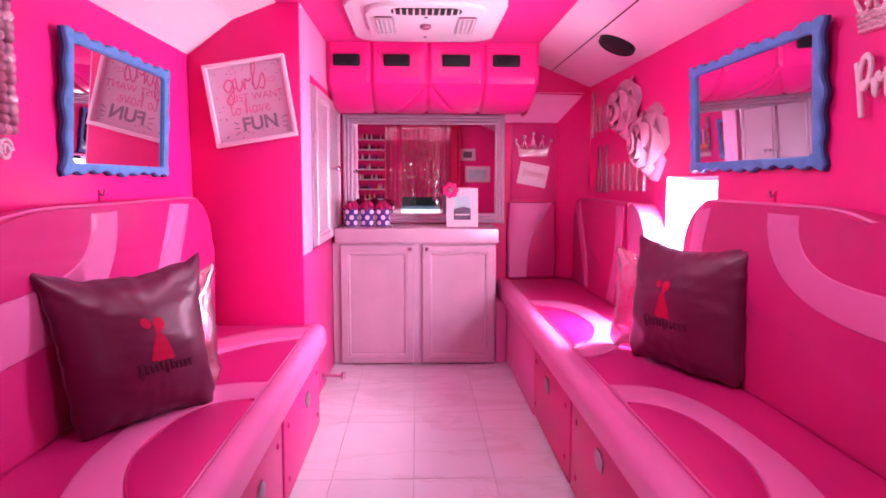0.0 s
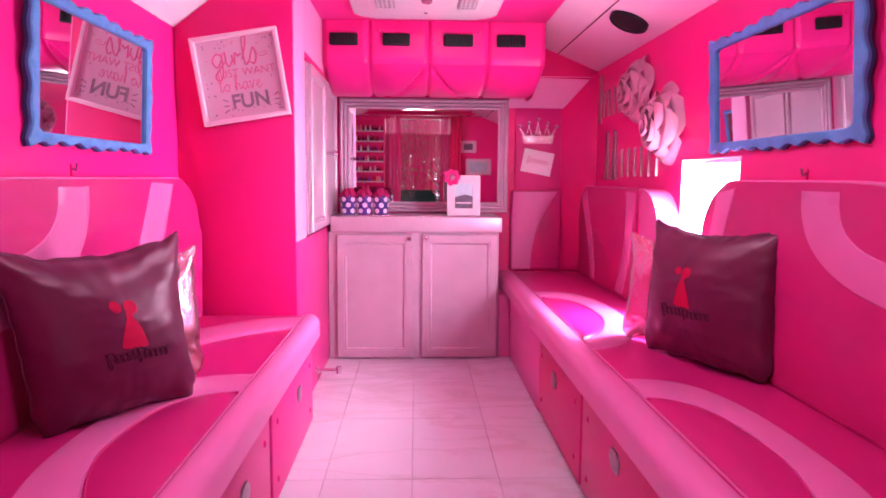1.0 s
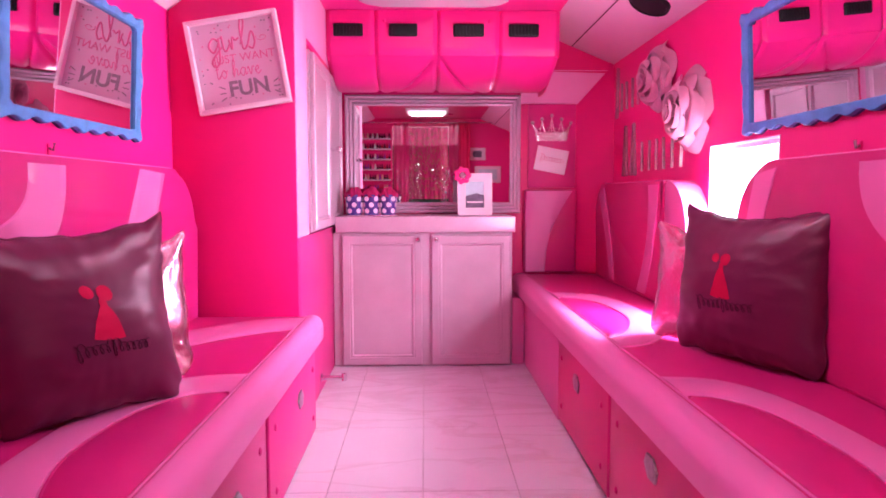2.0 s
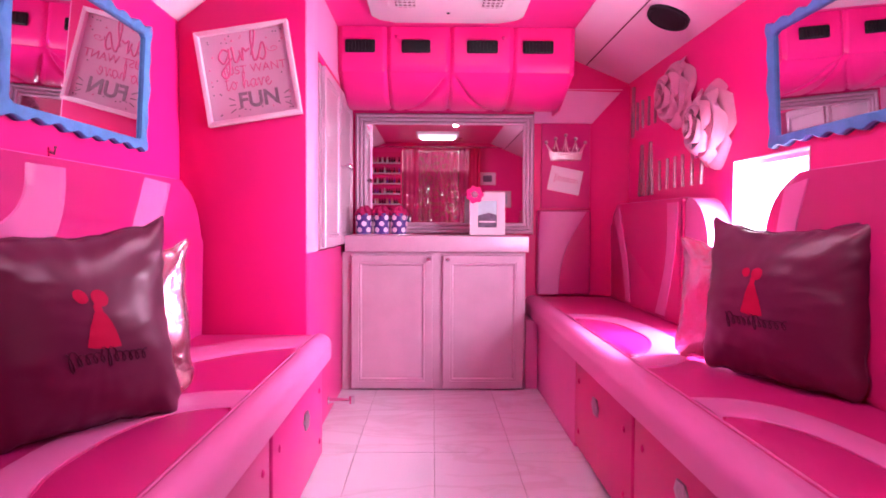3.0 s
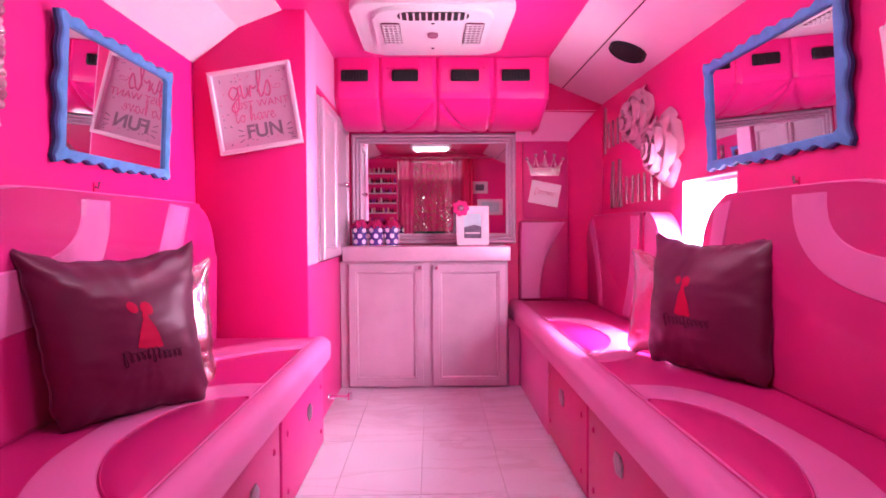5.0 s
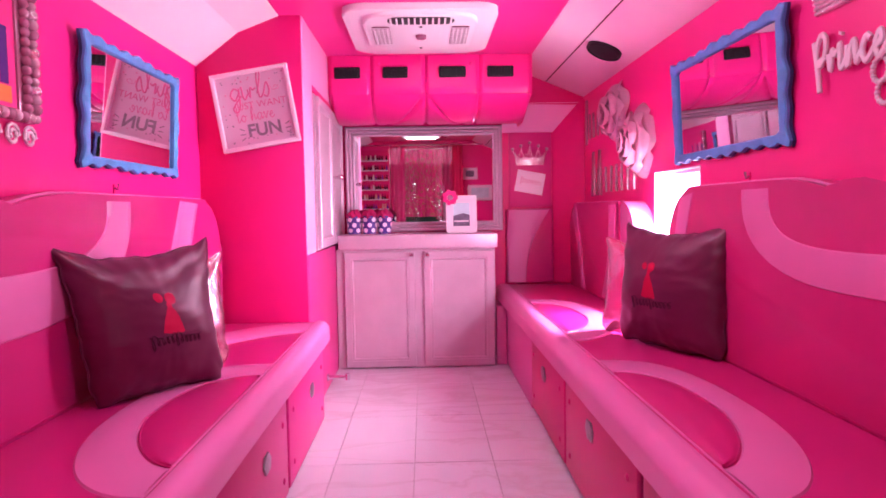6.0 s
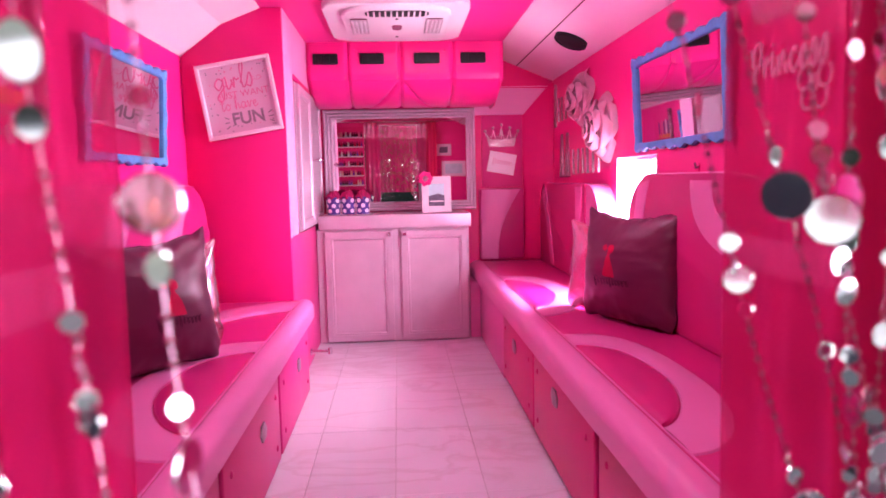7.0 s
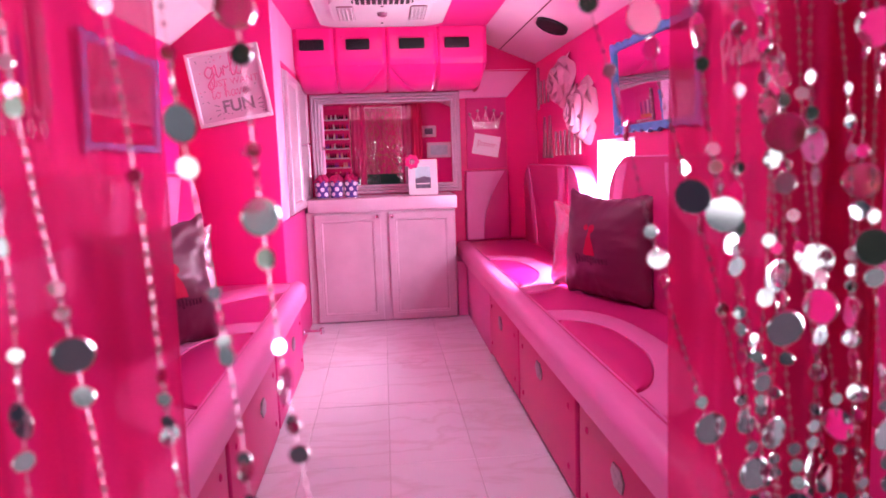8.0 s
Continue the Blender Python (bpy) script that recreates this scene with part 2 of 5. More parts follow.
def box(x0, x1, y0, y1, z0, z1, bevel=0.0, seg=2, bm=None):
    b = bmesh.new()
    r = bmesh.ops.create_cube(b, size=1.0)
    bmesh.ops.scale(b, vec=(x1 - x0, y1 - y0, z1 - z0), verts=b.verts)
    bmesh.ops.translate(b, vec=((x0 + x1) / 2, (y0 + y1) / 2, (z0 + z1) / 2), verts=b.verts)
    if bevel:
        bmesh.ops.bevel(b, geom=b.edges[:], offset=bevel, segments=seg, profile=0.5, affect="EDGES")
    return join(bm, b)


def join(a, b):
    if a is None:
        return b
    me = bpy.data.meshes.new("tmp")
    b.to_mesh(me)
    b.free()
    a.from_mesh(me)
    bpy.data.meshes.remove(me)
    return a


def prism(points, m, depth, bevel=0.0, seg=2, bm=None):
    """A flat outline (u, v) pushed along w by depth; m lays u, v, w into the world."""
    b = bmesh.new()
    lo = [b.verts.new((u, v, 0)) for u, v in points]
    hi = [b.verts.new((u, v, depth)) for u, v in points]
    n = len(points)
    b.faces.new(lo[::-1]), b.faces.new(hi)
    for i in range(n):
        b.faces.new((lo[i], lo[(i + 1) % n], hi[(i + 1) % n], hi[i]))
    if bevel:
        top = [e for e in b.edges if all(v in hi for v in e.verts)]
        bmesh.ops.bevel(b, geom=top, offset=bevel, segments=seg, profile=0.5, affect="EDGES")
    b.transform(m)
    return join(bm, b)


def tube(points, r, sides=8, bm=None, closed=False):
    b = bmesh.new()
    pts = [Vector(p) for p in points]
    rings = []
    n = len(pts)
    for i, p in enumerate(pts):
        a = pts[(i - 1) % n] if closed or i else pts[0]
        c = pts[(i + 1) % n] if closed or i < n - 1 else pts[-1]
        d = (c - a).normalized()
        up = Vector((0, 0, 1)) if abs(d.z) < 0.9 else Vector((1, 0, 0))
        s = d.cross(up).normalized()
        t = s.cross(d)
        rings.append([b.verts.new(p + r * (math.cos(k * math.tau / sides) * s + math.sin(k * math.tau / sides) * t)) for k in range(sides)])
    for i in range(n if closed else n - 1):
        q, w = rings[i], rings[(i + 1) % n]
        for k in range(sides):
            b.faces.new((q[k], q[(k + 1) % sides], w[(k + 1) % sides], w[k]))
    if not closed:
        b.faces.new(rings[0]), b.faces.new(rings[-1])
    return join(bm, b)


def lathe(profile, m, sides=20, bm=None):
    """(radius, height) pairs turned round w."""
    b = bmesh.new()
    rings = [[b.verts.new((r * math.cos(k * math.tau / sides), r * math.sin(k * math.tau / sides), h)) for k in range(sides)] for r, h in profile]
    for q, w in zip(rings, rings[1:]):
        for k in range(sides):
            b.faces.new((q[k], q[(k + 1) % sides], w[(k + 1) % sides], w[k]))
    b.faces.new(rings[0]), b.faces.new(rings[-1])
    b.transform(m)
    return join(bm, b)


def ball(p, r, u=10, v=7, squash=(1, 1, 1), bm=None):
    b = bmesh.new()
    bmesh.ops.create_uvsphere(b, u_segments=u, v_segments=v, radius=r)
    bmesh.ops.scale(b, vec=squash, verts=b.verts)
    bmesh.ops.translate(b, vec=p, verts=b.verts)
    return join(bm, b)


def sheet(nu, nv, f, bm=None, closed_v=False):
    """A grid surface f(u, v), u and v from 0 to 1."""
    b = bmesh.new()
    g = [[b.verts.new(f(i / nu, j / nv)) for j in range(nv if closed_v else nv + 1)] for i in range(nu + 1)]
    for i in range(nu):
        for j in range(nv):
            k = (j + 1) % nv if closed_v else j + 1
            b.faces.new((g[i][j], g[i + 1][j], g[i + 1][k], g[i][k]))
    return join(bm, b)


def frame_of(origin, u, v):
    """The pose that lays u, v, w = u x v at origin."""
    u, v = Vector(u).normalized(), Vector(v).normalized()
    w = u.cross(v)
    return Matrix(((u.x, v.x, w.x, origin[0]), (u.y, v.y, w.y, origin[1]), (u.z, v.z, w.z, origin[2]), (0, 0, 0, 1)))


def lettering(text, size, depth=0.0015, shear=0.0, bold=0.0, align="CENTER", pitch=1.0):
    cu = bpy.data.curves.new("lettering", "FONT")
    cu.body, cu.size, cu.extrude, cu.shear, cu.offset, cu.align_x, cu.align_y, cu.space_character = text, size, depth, shear, bold, align, "CENTER", pitch
    ob = new("lettering", cu)
    me = bpy.data.meshes.new_from_object(ob.evaluated_get(bpy.context.evaluated_depsgraph_get()))
    bpy.data.objects.remove(ob)
    b = bmesh.new()
    b.from_mesh(me)
    bpy.data.meshes.remove(me)
    return b


SCRIPT = {}
SCRIPT["P"] = 1.15, [[(0.0, 1.55), (0.2, 0.8), (0.5, -0.75)], [(0.28, 0.3), (0.25, 1.2), (0.55, 1.75), (0.9, 1.55), (0.9, 0.95), (0.6, 0.45), (0.4, 0.6), (1.0, 0.75)]]
SCRIPT["r"] = 0.75, [[(0.0, 0.8), (0.15, 0.1), (0.25, 0.9), (0.45, 0.7), (0.7, 0.85)]]
SCRIPT["i"] = 0.55, [[(0.0, 0.9), (0.08, 1.05), (0.12, 0.2), (0.3, 0.05), (0.55, 0.45)], [(0.12, 1.45), (0.17, 1.55)]]
SCRIPT["n"] = 0.95, [[(0.0, 0.9), (0.12, 0.0), (0.25, 0.7), (0.5, 1.0), (0.6, 0.5), (0.68, 0.08), (0.95, 0.45)]]
SCRIPT["c"] = 0.80, [[(0.62, 0.82), (0.35, 1.0), (0.08, 0.5), (0.35, 0.0), (0.8, 0.4)]]
SCRIPT["e"] = 0.80, [[(0.0, 0.4), (0.5, 0.65), (0.38, 1.0), (0.1, 0.55), (0.35, 0.0), (0.8, 0.4)]]
SCRIPT["s"] = 0.72, [[(0.0, 0.3), (0.35, 1.15), (0.5, 0.5), (0.3, 0.0), (0.02, 0.15)]]
SCRIPT["g"] = 0.95, [[(0.75, 0.8), (0.4, 1.0), (0.05, 0.5), (0.35, 0.05), (0.72, 0.55), (0.8, 0.95), (0.68, -0.5), (0.35, -0.95), (0.12, -0.6), (0.5, -0.1), (0.95, 0.35)]]
SCRIPT["l"] = 0.52, [[(0.0, 0.35), (0.42, 1.7), (0.34, 2.2), (0.14, 1.6), (0.14, 0.2), (0.3, 0.02), (0.52, 0.3)]]
SCRIPT["t"] = 0.60, [[(0.22, 1.7), (0.15, 0.3), (0.3, 0.02), (0.6, 0.4)], [(-0.05, 1.15), (0.48, 1.22)]]
SCRIPT["o"] = 0.90, [[(0.42, 1.0), (0.08, 0.5), (0.4, 0.0), (0.72, 0.5), (0.42, 1.0), (0.6, 0.78), (0.9, 0.85)]]
SCRIPT["h"] = 0.95, [[(0.0, 0.35), (0.4, 1.7), (0.3, 2.1), (0.14, 1.5), (0.12, 0.0), (0.35, 0.85), (0.6, 0.8), (0.62, 0.15), (0.95, 0.4)]]
SCRIPT["a"] = 0.95, [[(0.66, 0.85), (0.35, 1.0), (0.05, 0.5), (0.32, 0.0), (0.62, 0.5), (0.68, 0.95), (0.68, 0.12), (0.95, 0.4)]]
SCRIPT["v"] = 0.85, [[(0.0, 0.75), (0.14, 1.0), (0.32, 0.05), (0.62, 0.95), (0.85, 0.85)]]
SCRIPT[" "] = 0.55, []


def script(text, m, size, r, flat=1.0):
    """Joined handwriting as rounded strokes on the u, v plane of m; size is the height of a small letter."""
    b, at = None, 0.0
    squash = Matrix.Diagonal((1, 1, flat, 1))
    for ch in text:
        wide, strokes = SCRIPT[ch]
        for pts in strokes:
            fine, n = [], len(pts)
            for i in range(n - 1):
                p0, p1, p2, p3 = pts[max(i - 1, 0)], pts[i], pts[i + 1], pts[min(i + 2, n - 1)]
                for k in range(6):
                    q = k / 6
                    fine.append([0.5 * (2 * p1[d] + (p2[d] - p0[d]) * q + (2 * p0[d] - 5 * p1[d] + 4 * p2[d] - p3[d]) * q * q + (3 * p1[d] - p0[d] - 3 * p2[d] + p3[d]) * q ** 3) for d in (0, 1)])
            fine.append(pts[-1])
            b = tube([((at + u) * size, v * size, 0.0) for u, v in fine], r, 8, b)
        at += wide
    b.transform(m @ squash)
    return b


def domed_band(inner, outer, m, rise=0.006, steps=40, across=6):
    """An upholstered strip between two curves (functions of 0 to 1), swelling gently, with sides."""
    def f(s, k):
        a, c = inner(s), outer(s)
        e = (k - 0.12) / 0.76
        e = min(1, max(0, e))
        h = -0.006 if k in (0, 1) else 0.0018 + rise * (1 - (2 * e - 1) ** 4)
        return m @ Vector((a[0] + (c[0] - a[0]) * e, a[1] + (c[1] - a[1]) * e, h))
    return sheet(steps, across, f)


def arch(cy, half, height, near=1.75, far=2.9):
    """Half a rounded arch: from one foot on the u axis to the other."""
    def f(s):
        t = math.pi * s
        c, d = math.cos(t), math.sin(t)
        power = far if c > 0 else near
        return (cy + half * math.copysign(abs(c) ** (2 / power), c), height * abs(d) ** (2 / power))
    return f


def quarter(cu, cv, a, b, power=2.0):
    """A quarter of a rounded box, from the top edge down and round to its foot."""
    def f(s):
        t = math.pi / 2 * s
        return (cu + a * max(0, math.cos(t)) ** (2 / power), cv - b * math.sin(t) ** (2 / power))
    return f


def slant(p, q, bow=0.0):
    def f(s):
        return (p[0] + (q[0] - p[0]) * s + bow * math.sin(math.pi * s), p[1] + (q[1] - p[1]) * s)
    return f


def lay(o, u, v, w):
    return Matrix(((u[0], v[0], w[0], o[0]), (u[1], v[1], w[1], o[1]), (u[2], v[2], w[2], o[2]), (0, 0, 0, 1)))


X, Y, Z = (1, 0, 0), (0, 1, 0), (0, 0, 1)
NX, NY = (-1, 0, 0), (0, -1, 0)
XL, XR, YF, YB, ZC = -0.97, 1.11, 4.50, 0.10, 1.87     # inner faces of the room

# ---------------------------------------------------------------- structure
# unseen ground: shade and sunlight put into its dark and pale colours for reflections
g = box(-60, 60, -60, 60, -0.90, -0.72)
solid("ground", g, M_DARKGROUND, "unseen ground outside, coloured dark as if shaded for the bead reflections", "ground")
solid("pavement", box(-58, 58, -39.5, -6.6, -0.716, -0.66), M_OUT, "unseen pale ground strip added for bright bead and mirror reflections", "pavement")
solid("wall_left", box(XL - 0.06, XL, YB, YF + 0.06, 0, 1.72), M_WALL, "hot pink painted side wall of the compartment", "wall")
WY0, WY1, WZ0, WZ1 = 2.46, 2.98, 0.60, 1.128
b = box(XR, XR + 0.06, YB, WY0, 0, 1.75)
box(XR, XR + 0.06, WY1, YF + 0.06, 0, 1.75, bm=b)
box(XR, XR + 0.06, WY0, WY1, 0, WZ0, bm=b)
box(XR, XR + 0.06, WY0, WY1, WZ1, 1.75, bm=b)
solid("wall_right", b, M_WALL, "hot pink painted side wall with a small window", "wall")
solid("wall_front", box(XL, XR, YF, YF + 0.06, 0, 1.87), M_DEEP, "deep pink painted front bulkhead wall", "wall")
DX0, DX1, DZ = -0.385, 0.56, 1.78
b = box(XL - 0.06, DX0, YB - 0.10, YB, 0, 1.87)
box(DX1, XR + 0.06, YB - 0.10, YB, 0, 1.87, bm=b)
box(DX0, DX1, YB - 0.10, YB, DZ, 1.87, bm=b)
solid("wall_rear", b, M_WALL, "hot pink rear wall round the open doorway", "wall")
solid("ceiling", box(-0.59, 0.70, YB - 0.1, YF + 0.06, ZC, ZC + 0.05), M_CEIL, "pink painted flat ceiling", "ceiling")
b = prism([(XL, 1.645), (-0.775, 1.795), (-0.775, 1.86), (XL, 1.74)], lay((0, YB - 0.1, 0), X, Z, Y), 4.56, bm=None)
prism([(-0.775, 1.795), (-0.59, 1.867), (-0.59, 1.92), (-0.775, 1.86)], lay((0, YB - 0.1, 0), X, Z, Y), 4.56, bm=b)
solid("ceiling_cove_left", b, M_WHITE, "white sloped cove panel between wall and ceiling", "ceiling panel")
b = prism([(XR, 1.695), (0.865, 1.796), (0.865, 1.86), (XR, 1.76)], lay((0, YB - 0.1, 0), X, Z, Y), 4.56)
prism([(0.860, 1.798), (0.70, 1.867), (0.70, 1.92), (0.860, 1.86)], lay((0, YB - 0.1, 0), X, Z, Y), 4.56, bm=b)
solid("ceiling_cove_right", b, M_WHITE, "white sloped cove panel with a seam", "ceiling panel")
solid("trim", prism([(0.861, 1.7960), (0.865, 1.7942), (0.867, 1.799), (0.863, 1.801)], lay((0, YB, 0), X, Z, Y), 4.27), M_DARKGAP,
      "thin dark seam strip along the cove", "trim")
# end of the cove over the front corner: closing face and sloped blush soffit
b = prism([(0.66, 1.655), (XR, 1.645), (XR, 1.76), (0.70, 1.92), (0.66, 1.92)], lay((0, 4.38, 0), X, Z, Y), 0.02)
solid("bulkhead_corner", b, M_DEEP, "deep pink closing panel under the cove", "panel")
b = prism([(4.378, 1.660), (4.499, 1.482), (4.499, 1.60), (4.40, 1.68)], lay((0.585, 0, 0), Y, Z, X), XR - 0.585)
solid("soffit", b, M_BLUSH, "blush pink sloped soffit panel in the front corner", "panel")

b = prism([(0.926, 4.499), (XR, 4.350), (XR, 4.499)], lay((0, 0, 0.474), X, Y, Z), 1.20)
solid("corner_panel", b, M_DEEP, "deep pink chamfered corner panel", "panel", smooth=False)

# partition and tall cupboard side on the left
solid("partition", box(XL, -0.492, 3.06, 3.10, 0, ZC, 0.004), M_DEEP, "deep pink partition behind the bench", "wall")
b = box(-0.53, -0.492, 3.10, YF, 0, 0.77)
box(-0.60, -0.56, 3.10, YF, 0.77, ZC, bm=b)
solid("partition_side", b, M_DRAW, "pink lower side of the tall cupboard", "wall")
b = box(-0.532, -0.486, 3.062, 3.31, 0.772, ZC, 0.006)
box(-0.532, -0.488, 3.31, YF, 1.605, ZC, bm=b)
box(-0.532, -0.488, 4.44, YF, 0.772, 1.605, bm=b)
solid("partition_panel", b, M_BLUSH, "pale pink upper side panel of the tall cupboard", "panel")

# floor with its tiles
floor_ob = solid("floor", box(XL, XR, -0.12, YF, -0.06, -0.004), M_GROUT, "floor of pale marble-look tiles with thin joints", "floor")
TX, TY = 0.305, 0.61
bt = box(-TX / 2 + 0.0015, TX / 2 - 0.0015, -TY / 2 + 0.0015, TY / 2 - 0.0015, -0.008, 0.0, 0.0012, 1)
tile_mesh = mesh_of(bt, "tile", M_TILE, False)
for i in range(-2, 2):
    for j in range(-3, 4):
        yc = 2.468 + TY * j + TY / 2
        if -0.2 < yc < 4.5:
            shared("tile", tile_mesh, floor_ob, pose(i * TX + TX / 2, yc, 0))

# ---------------------------------------------------------------- side window
win = thing("window_1", (1.14, 2.72, WZ0), "small bright side window in the pink wall", "window", kind="structure")
b = box(1.150, 1.166, WY0, WY0 + 0.02, WZ0, WZ1)
box(1.150, 1.166, WY1 - 0.02, WY1, WZ0, WZ1, bm=b)
box(1.150, 1.166, WY0 + 0.02, WY1 - 0.02, WZ1 - 0.02, WZ1, bm=b)
box(1.150, 1.166, WY0 + 0.02, WY1 - 0.02, WZ0, WZ0 + 0.02, bm=b)
# white lining added to the reveal to widen the overexposed glare
for y0, y1, z0, z1 in ((WY1 - 0.005, WY1 - 0.001, WZ0 + 0.005, WZ1 - 0.005), (WY0 + 0.001, WY0 + 0.005, WZ0 + 0.005, WZ1 - 0.005), (WY0 + 0.001, WY1 - 0.001, WZ1 - 0.005, WZ1 - 0.001), (WY0 + 0.001, WY1 - 0.001, WZ0 + 0.001, WZ0 + 0.005)):
    box(XR - 0.003, 1.1499, y0, y1, z0, z1, bm=b)
part("window_frame", b, M_WHITE, win, smooth=False)
pane = part("pane", box(1.156, 1.160, WY0 + 0.02, WY1 - 0.02, WZ0 + 0.02, WZ1 - 0.02), M_GLASS, win, smooth=False)
pane.visible_shadow = False
b = box(6.0, 6.02, -4, 18, -0.7, 4.6)
solid("backdrop", b, M_DAYGLOW, "bright overexposed daylight beyond the window", "backdrop", smooth=False)
# out-of-view slab added to block sun and sky at the rear doorway
solid("sun_blocker", box(-7.0, 8.0, -5.5, -0.02, 1.95, 1.99), M_DEEP, "unseen deep pink slab added to keep sun out of the rear doorway", "canopy")
# unseen wall added so discs and mirror reflect dark above the horizon
solid("backdrop_dark", box(-60, 60, -42, -40, -0.72, 9.0), M_DARKBACK, "unseen dark backdrop added for the mirror and bead reflections", "backdrop")

# ---------------------------------------------------------------- benches


def seat_cushion(name, wall, front, y0, y1, label, seam=0.070):
    s = 1 if front > wall else -1                 # the way from wall to aisle
    t = thing(name, ((wall + front) / 2, (y0 + y1) / 2, 0.375), label, "bench cushion", "bench upholstery")
    lo, hi = sorted((wall - s * -0.002, front))
    part("pad", box(lo, hi, y0, y1, 0.376, 0.470, 0.040, 6), M_HOTV, t)
    r, e = 0.042, 0.003

    def prof(k):
        if k < 0.35:
            return (front + s * e, 0.380 + (0.428 - 0.380) * k / 0.35)
        if k < 0.75:
            a = (k - 0.35) / 0.40 * math.pi / 2
            return (front - s * r + s * (r + e) * math.cos(a), 0.428 + (r + e) * math.sin(a))
        return (front - s * (r + (k - 0.75) / 0.25 * (seam - 0.044)), 0.470 + e * (1 - max(0, (k - 0.9) / 0.1) * 1.6))
    part("front_band", sheet(2, 28, lambda u, k: (prof(k)[0], y0 + 0.012 + (y1 - y0 - 0.024) * u, prof(k)[1])), M_LITV, t, "light pink front edge band")
    xs = front - s * seam
    part("piping", tube([(xs, y0 + 0.02, 0.4715), (xs, y1 - 0.03, 0.4715)], 0.0026, 6), M_LITV, t, "stitched seam piping")
    return t, lay((xs, 0, 0.470), Y, (-s, 0, 0), Z)


def add_arches(t, m, arches):
    for cy, hi_half, hi_h, lo_half, lo_h, shift in arches:
        inner, outer = arch(cy + shift, lo_half, lo_h, 1.5), arch(cy, hi_half, hi_h, 2.0)
        part("arch_band", domed_band(inner, outer, m), M_LITV, t, "light pink arched vinyl inset")
        part("arch_inset", domed_band(lambda q: (inner(q)[0], 0.004), inner, m, 0.008, 40, 8), M_HOTV, t)
        pts = [m @ Vector((*inner(i / 40), 0.003)) for i in range(41)]
        part("piping", tube(pts, 0.0022, 6), M_HOTV, t, "stitched seam piping")


YS = 0.42
seat_r, m_r = seat_cushion("bench_seat_cushion", XR, 0.530, YS, 4.44, "hot pink vinyl bench cushion with light pink arched bands", 0.084)
add_arches(seat_r, m_r, [(1.52, 0.56, 0.25, 0.375, 0.155, -0.015), (3.02, 0.60, 0.28, 0.42, 0.17, -0.03)])
seat_l, m_l = seat_cushion("bench_seat_cushion", XL, -0.395, YS, 3.045, "hot pink vinyl bench cushion with light pink arched bands", 0.060)
add_arches(seat_l, m_l, [(1.60, 0.545, 0.285, 0.37, 0.185, -0.02)])
part("arch_band", domed_band(slant((2.74, 0.0), (2.20, 0.42), 0.10), slant((2.97, 0.0), (2.66, 0.42), 0.10), m_l), M_LITV, seat_l, "light pink curved vinyl inset")


def drawer(parent, x, s, y0, y1, z0, z1, ly, lz):
    """A drawer front with its latch and four buttons; s is the way to the aisle."""
    d = part("drawer_front", box(min(x, x - s * 0.02), max(x, x - s * 0.02), y0, y1, z0, z1, 0.008, 3), M_DRAW, parent)
    m = lay((x + s * 0.0005, ly, lz), (0, s, 0), Z, (s, 0, 0))
    hexa = [(-0.046, 0), (-0.030, 0.028), (0.018, 0.030), (0.046, 0.004), (0.034, -0.028), (-0.018, -0.030)]
    part("latch", prism(hexa, m, 0.006, 0.002), M_PLATE, d, "worn nickel push latch")
    for by in (y0 + 0.08, y1 - 0.08):
        for bz in (z0 + 0.07, z1 - 0.07):
            part("button", lathe([(0.011, 0), (0.011, 0.002), (0.007, 0.005), (0.001, 0.006)], lay((x + s * 0.0005, by, bz), (0, s, 0), Z, (s, 0, 0)), 12), M_DRAW, d)
    return d


base_r = thing("drawer_bench", (0.85, 2.4, 0), "pink bench base with drawers and nickel latches", "bench", "built-in benches")
# carcass coloured dark to put shade into the gaps round the drawers
part("carcass", box(0.582, XR - 0.002, YS + 0.03, 4.44, 0.0, 0.372), M_DARKGAP, base_r, smooth=False)
part("end_panel", box(0.563, 0.581, 3.15, 4.44, 0.0, 0.372, 0.003), M_LITV, base_r, "light pink vinyl front panel")
for y0, y1, ly, lz in ((2.355, 3.135, 2.785, 0.258), (1.480, 2.335, 1.955, 0.278), (0.60, 1.44, 1.10, 0.27)):
    drawer(base_r, 0.560, -1, y0, y1, 0.02, 0.356, ly, lz)
base_l = thing("drawer_bench", (-0.72, 1.7, 0), "pink bench base with drawers and nickel latches", "bench", "built-in benches")
# same dark carcass colour for gap shade on this side
part("carcass", box(XL + 0.002, -0.450, YS + 0.03, 3.055, 0.0, 0.372), M_DARKGAP, base_l, smooth=False)
for y0, y1, ly, lz in ((2.225, 3.045, 2.70, 0.234), (1.375, 2.195, 1.875, 0.230), (0.60, 1.340, 1.05, 0.235)):
    drawer(base_l, -0.428, 1, y0, y1, 0.01, 0.340, ly, lz)
tagged(solid("filler_box", box(0.494, 0.560, 4.11, 4.44, 0, 0.372, 0.004), M_LITV, "light pink filler box between cabinet and bench", "panel"))


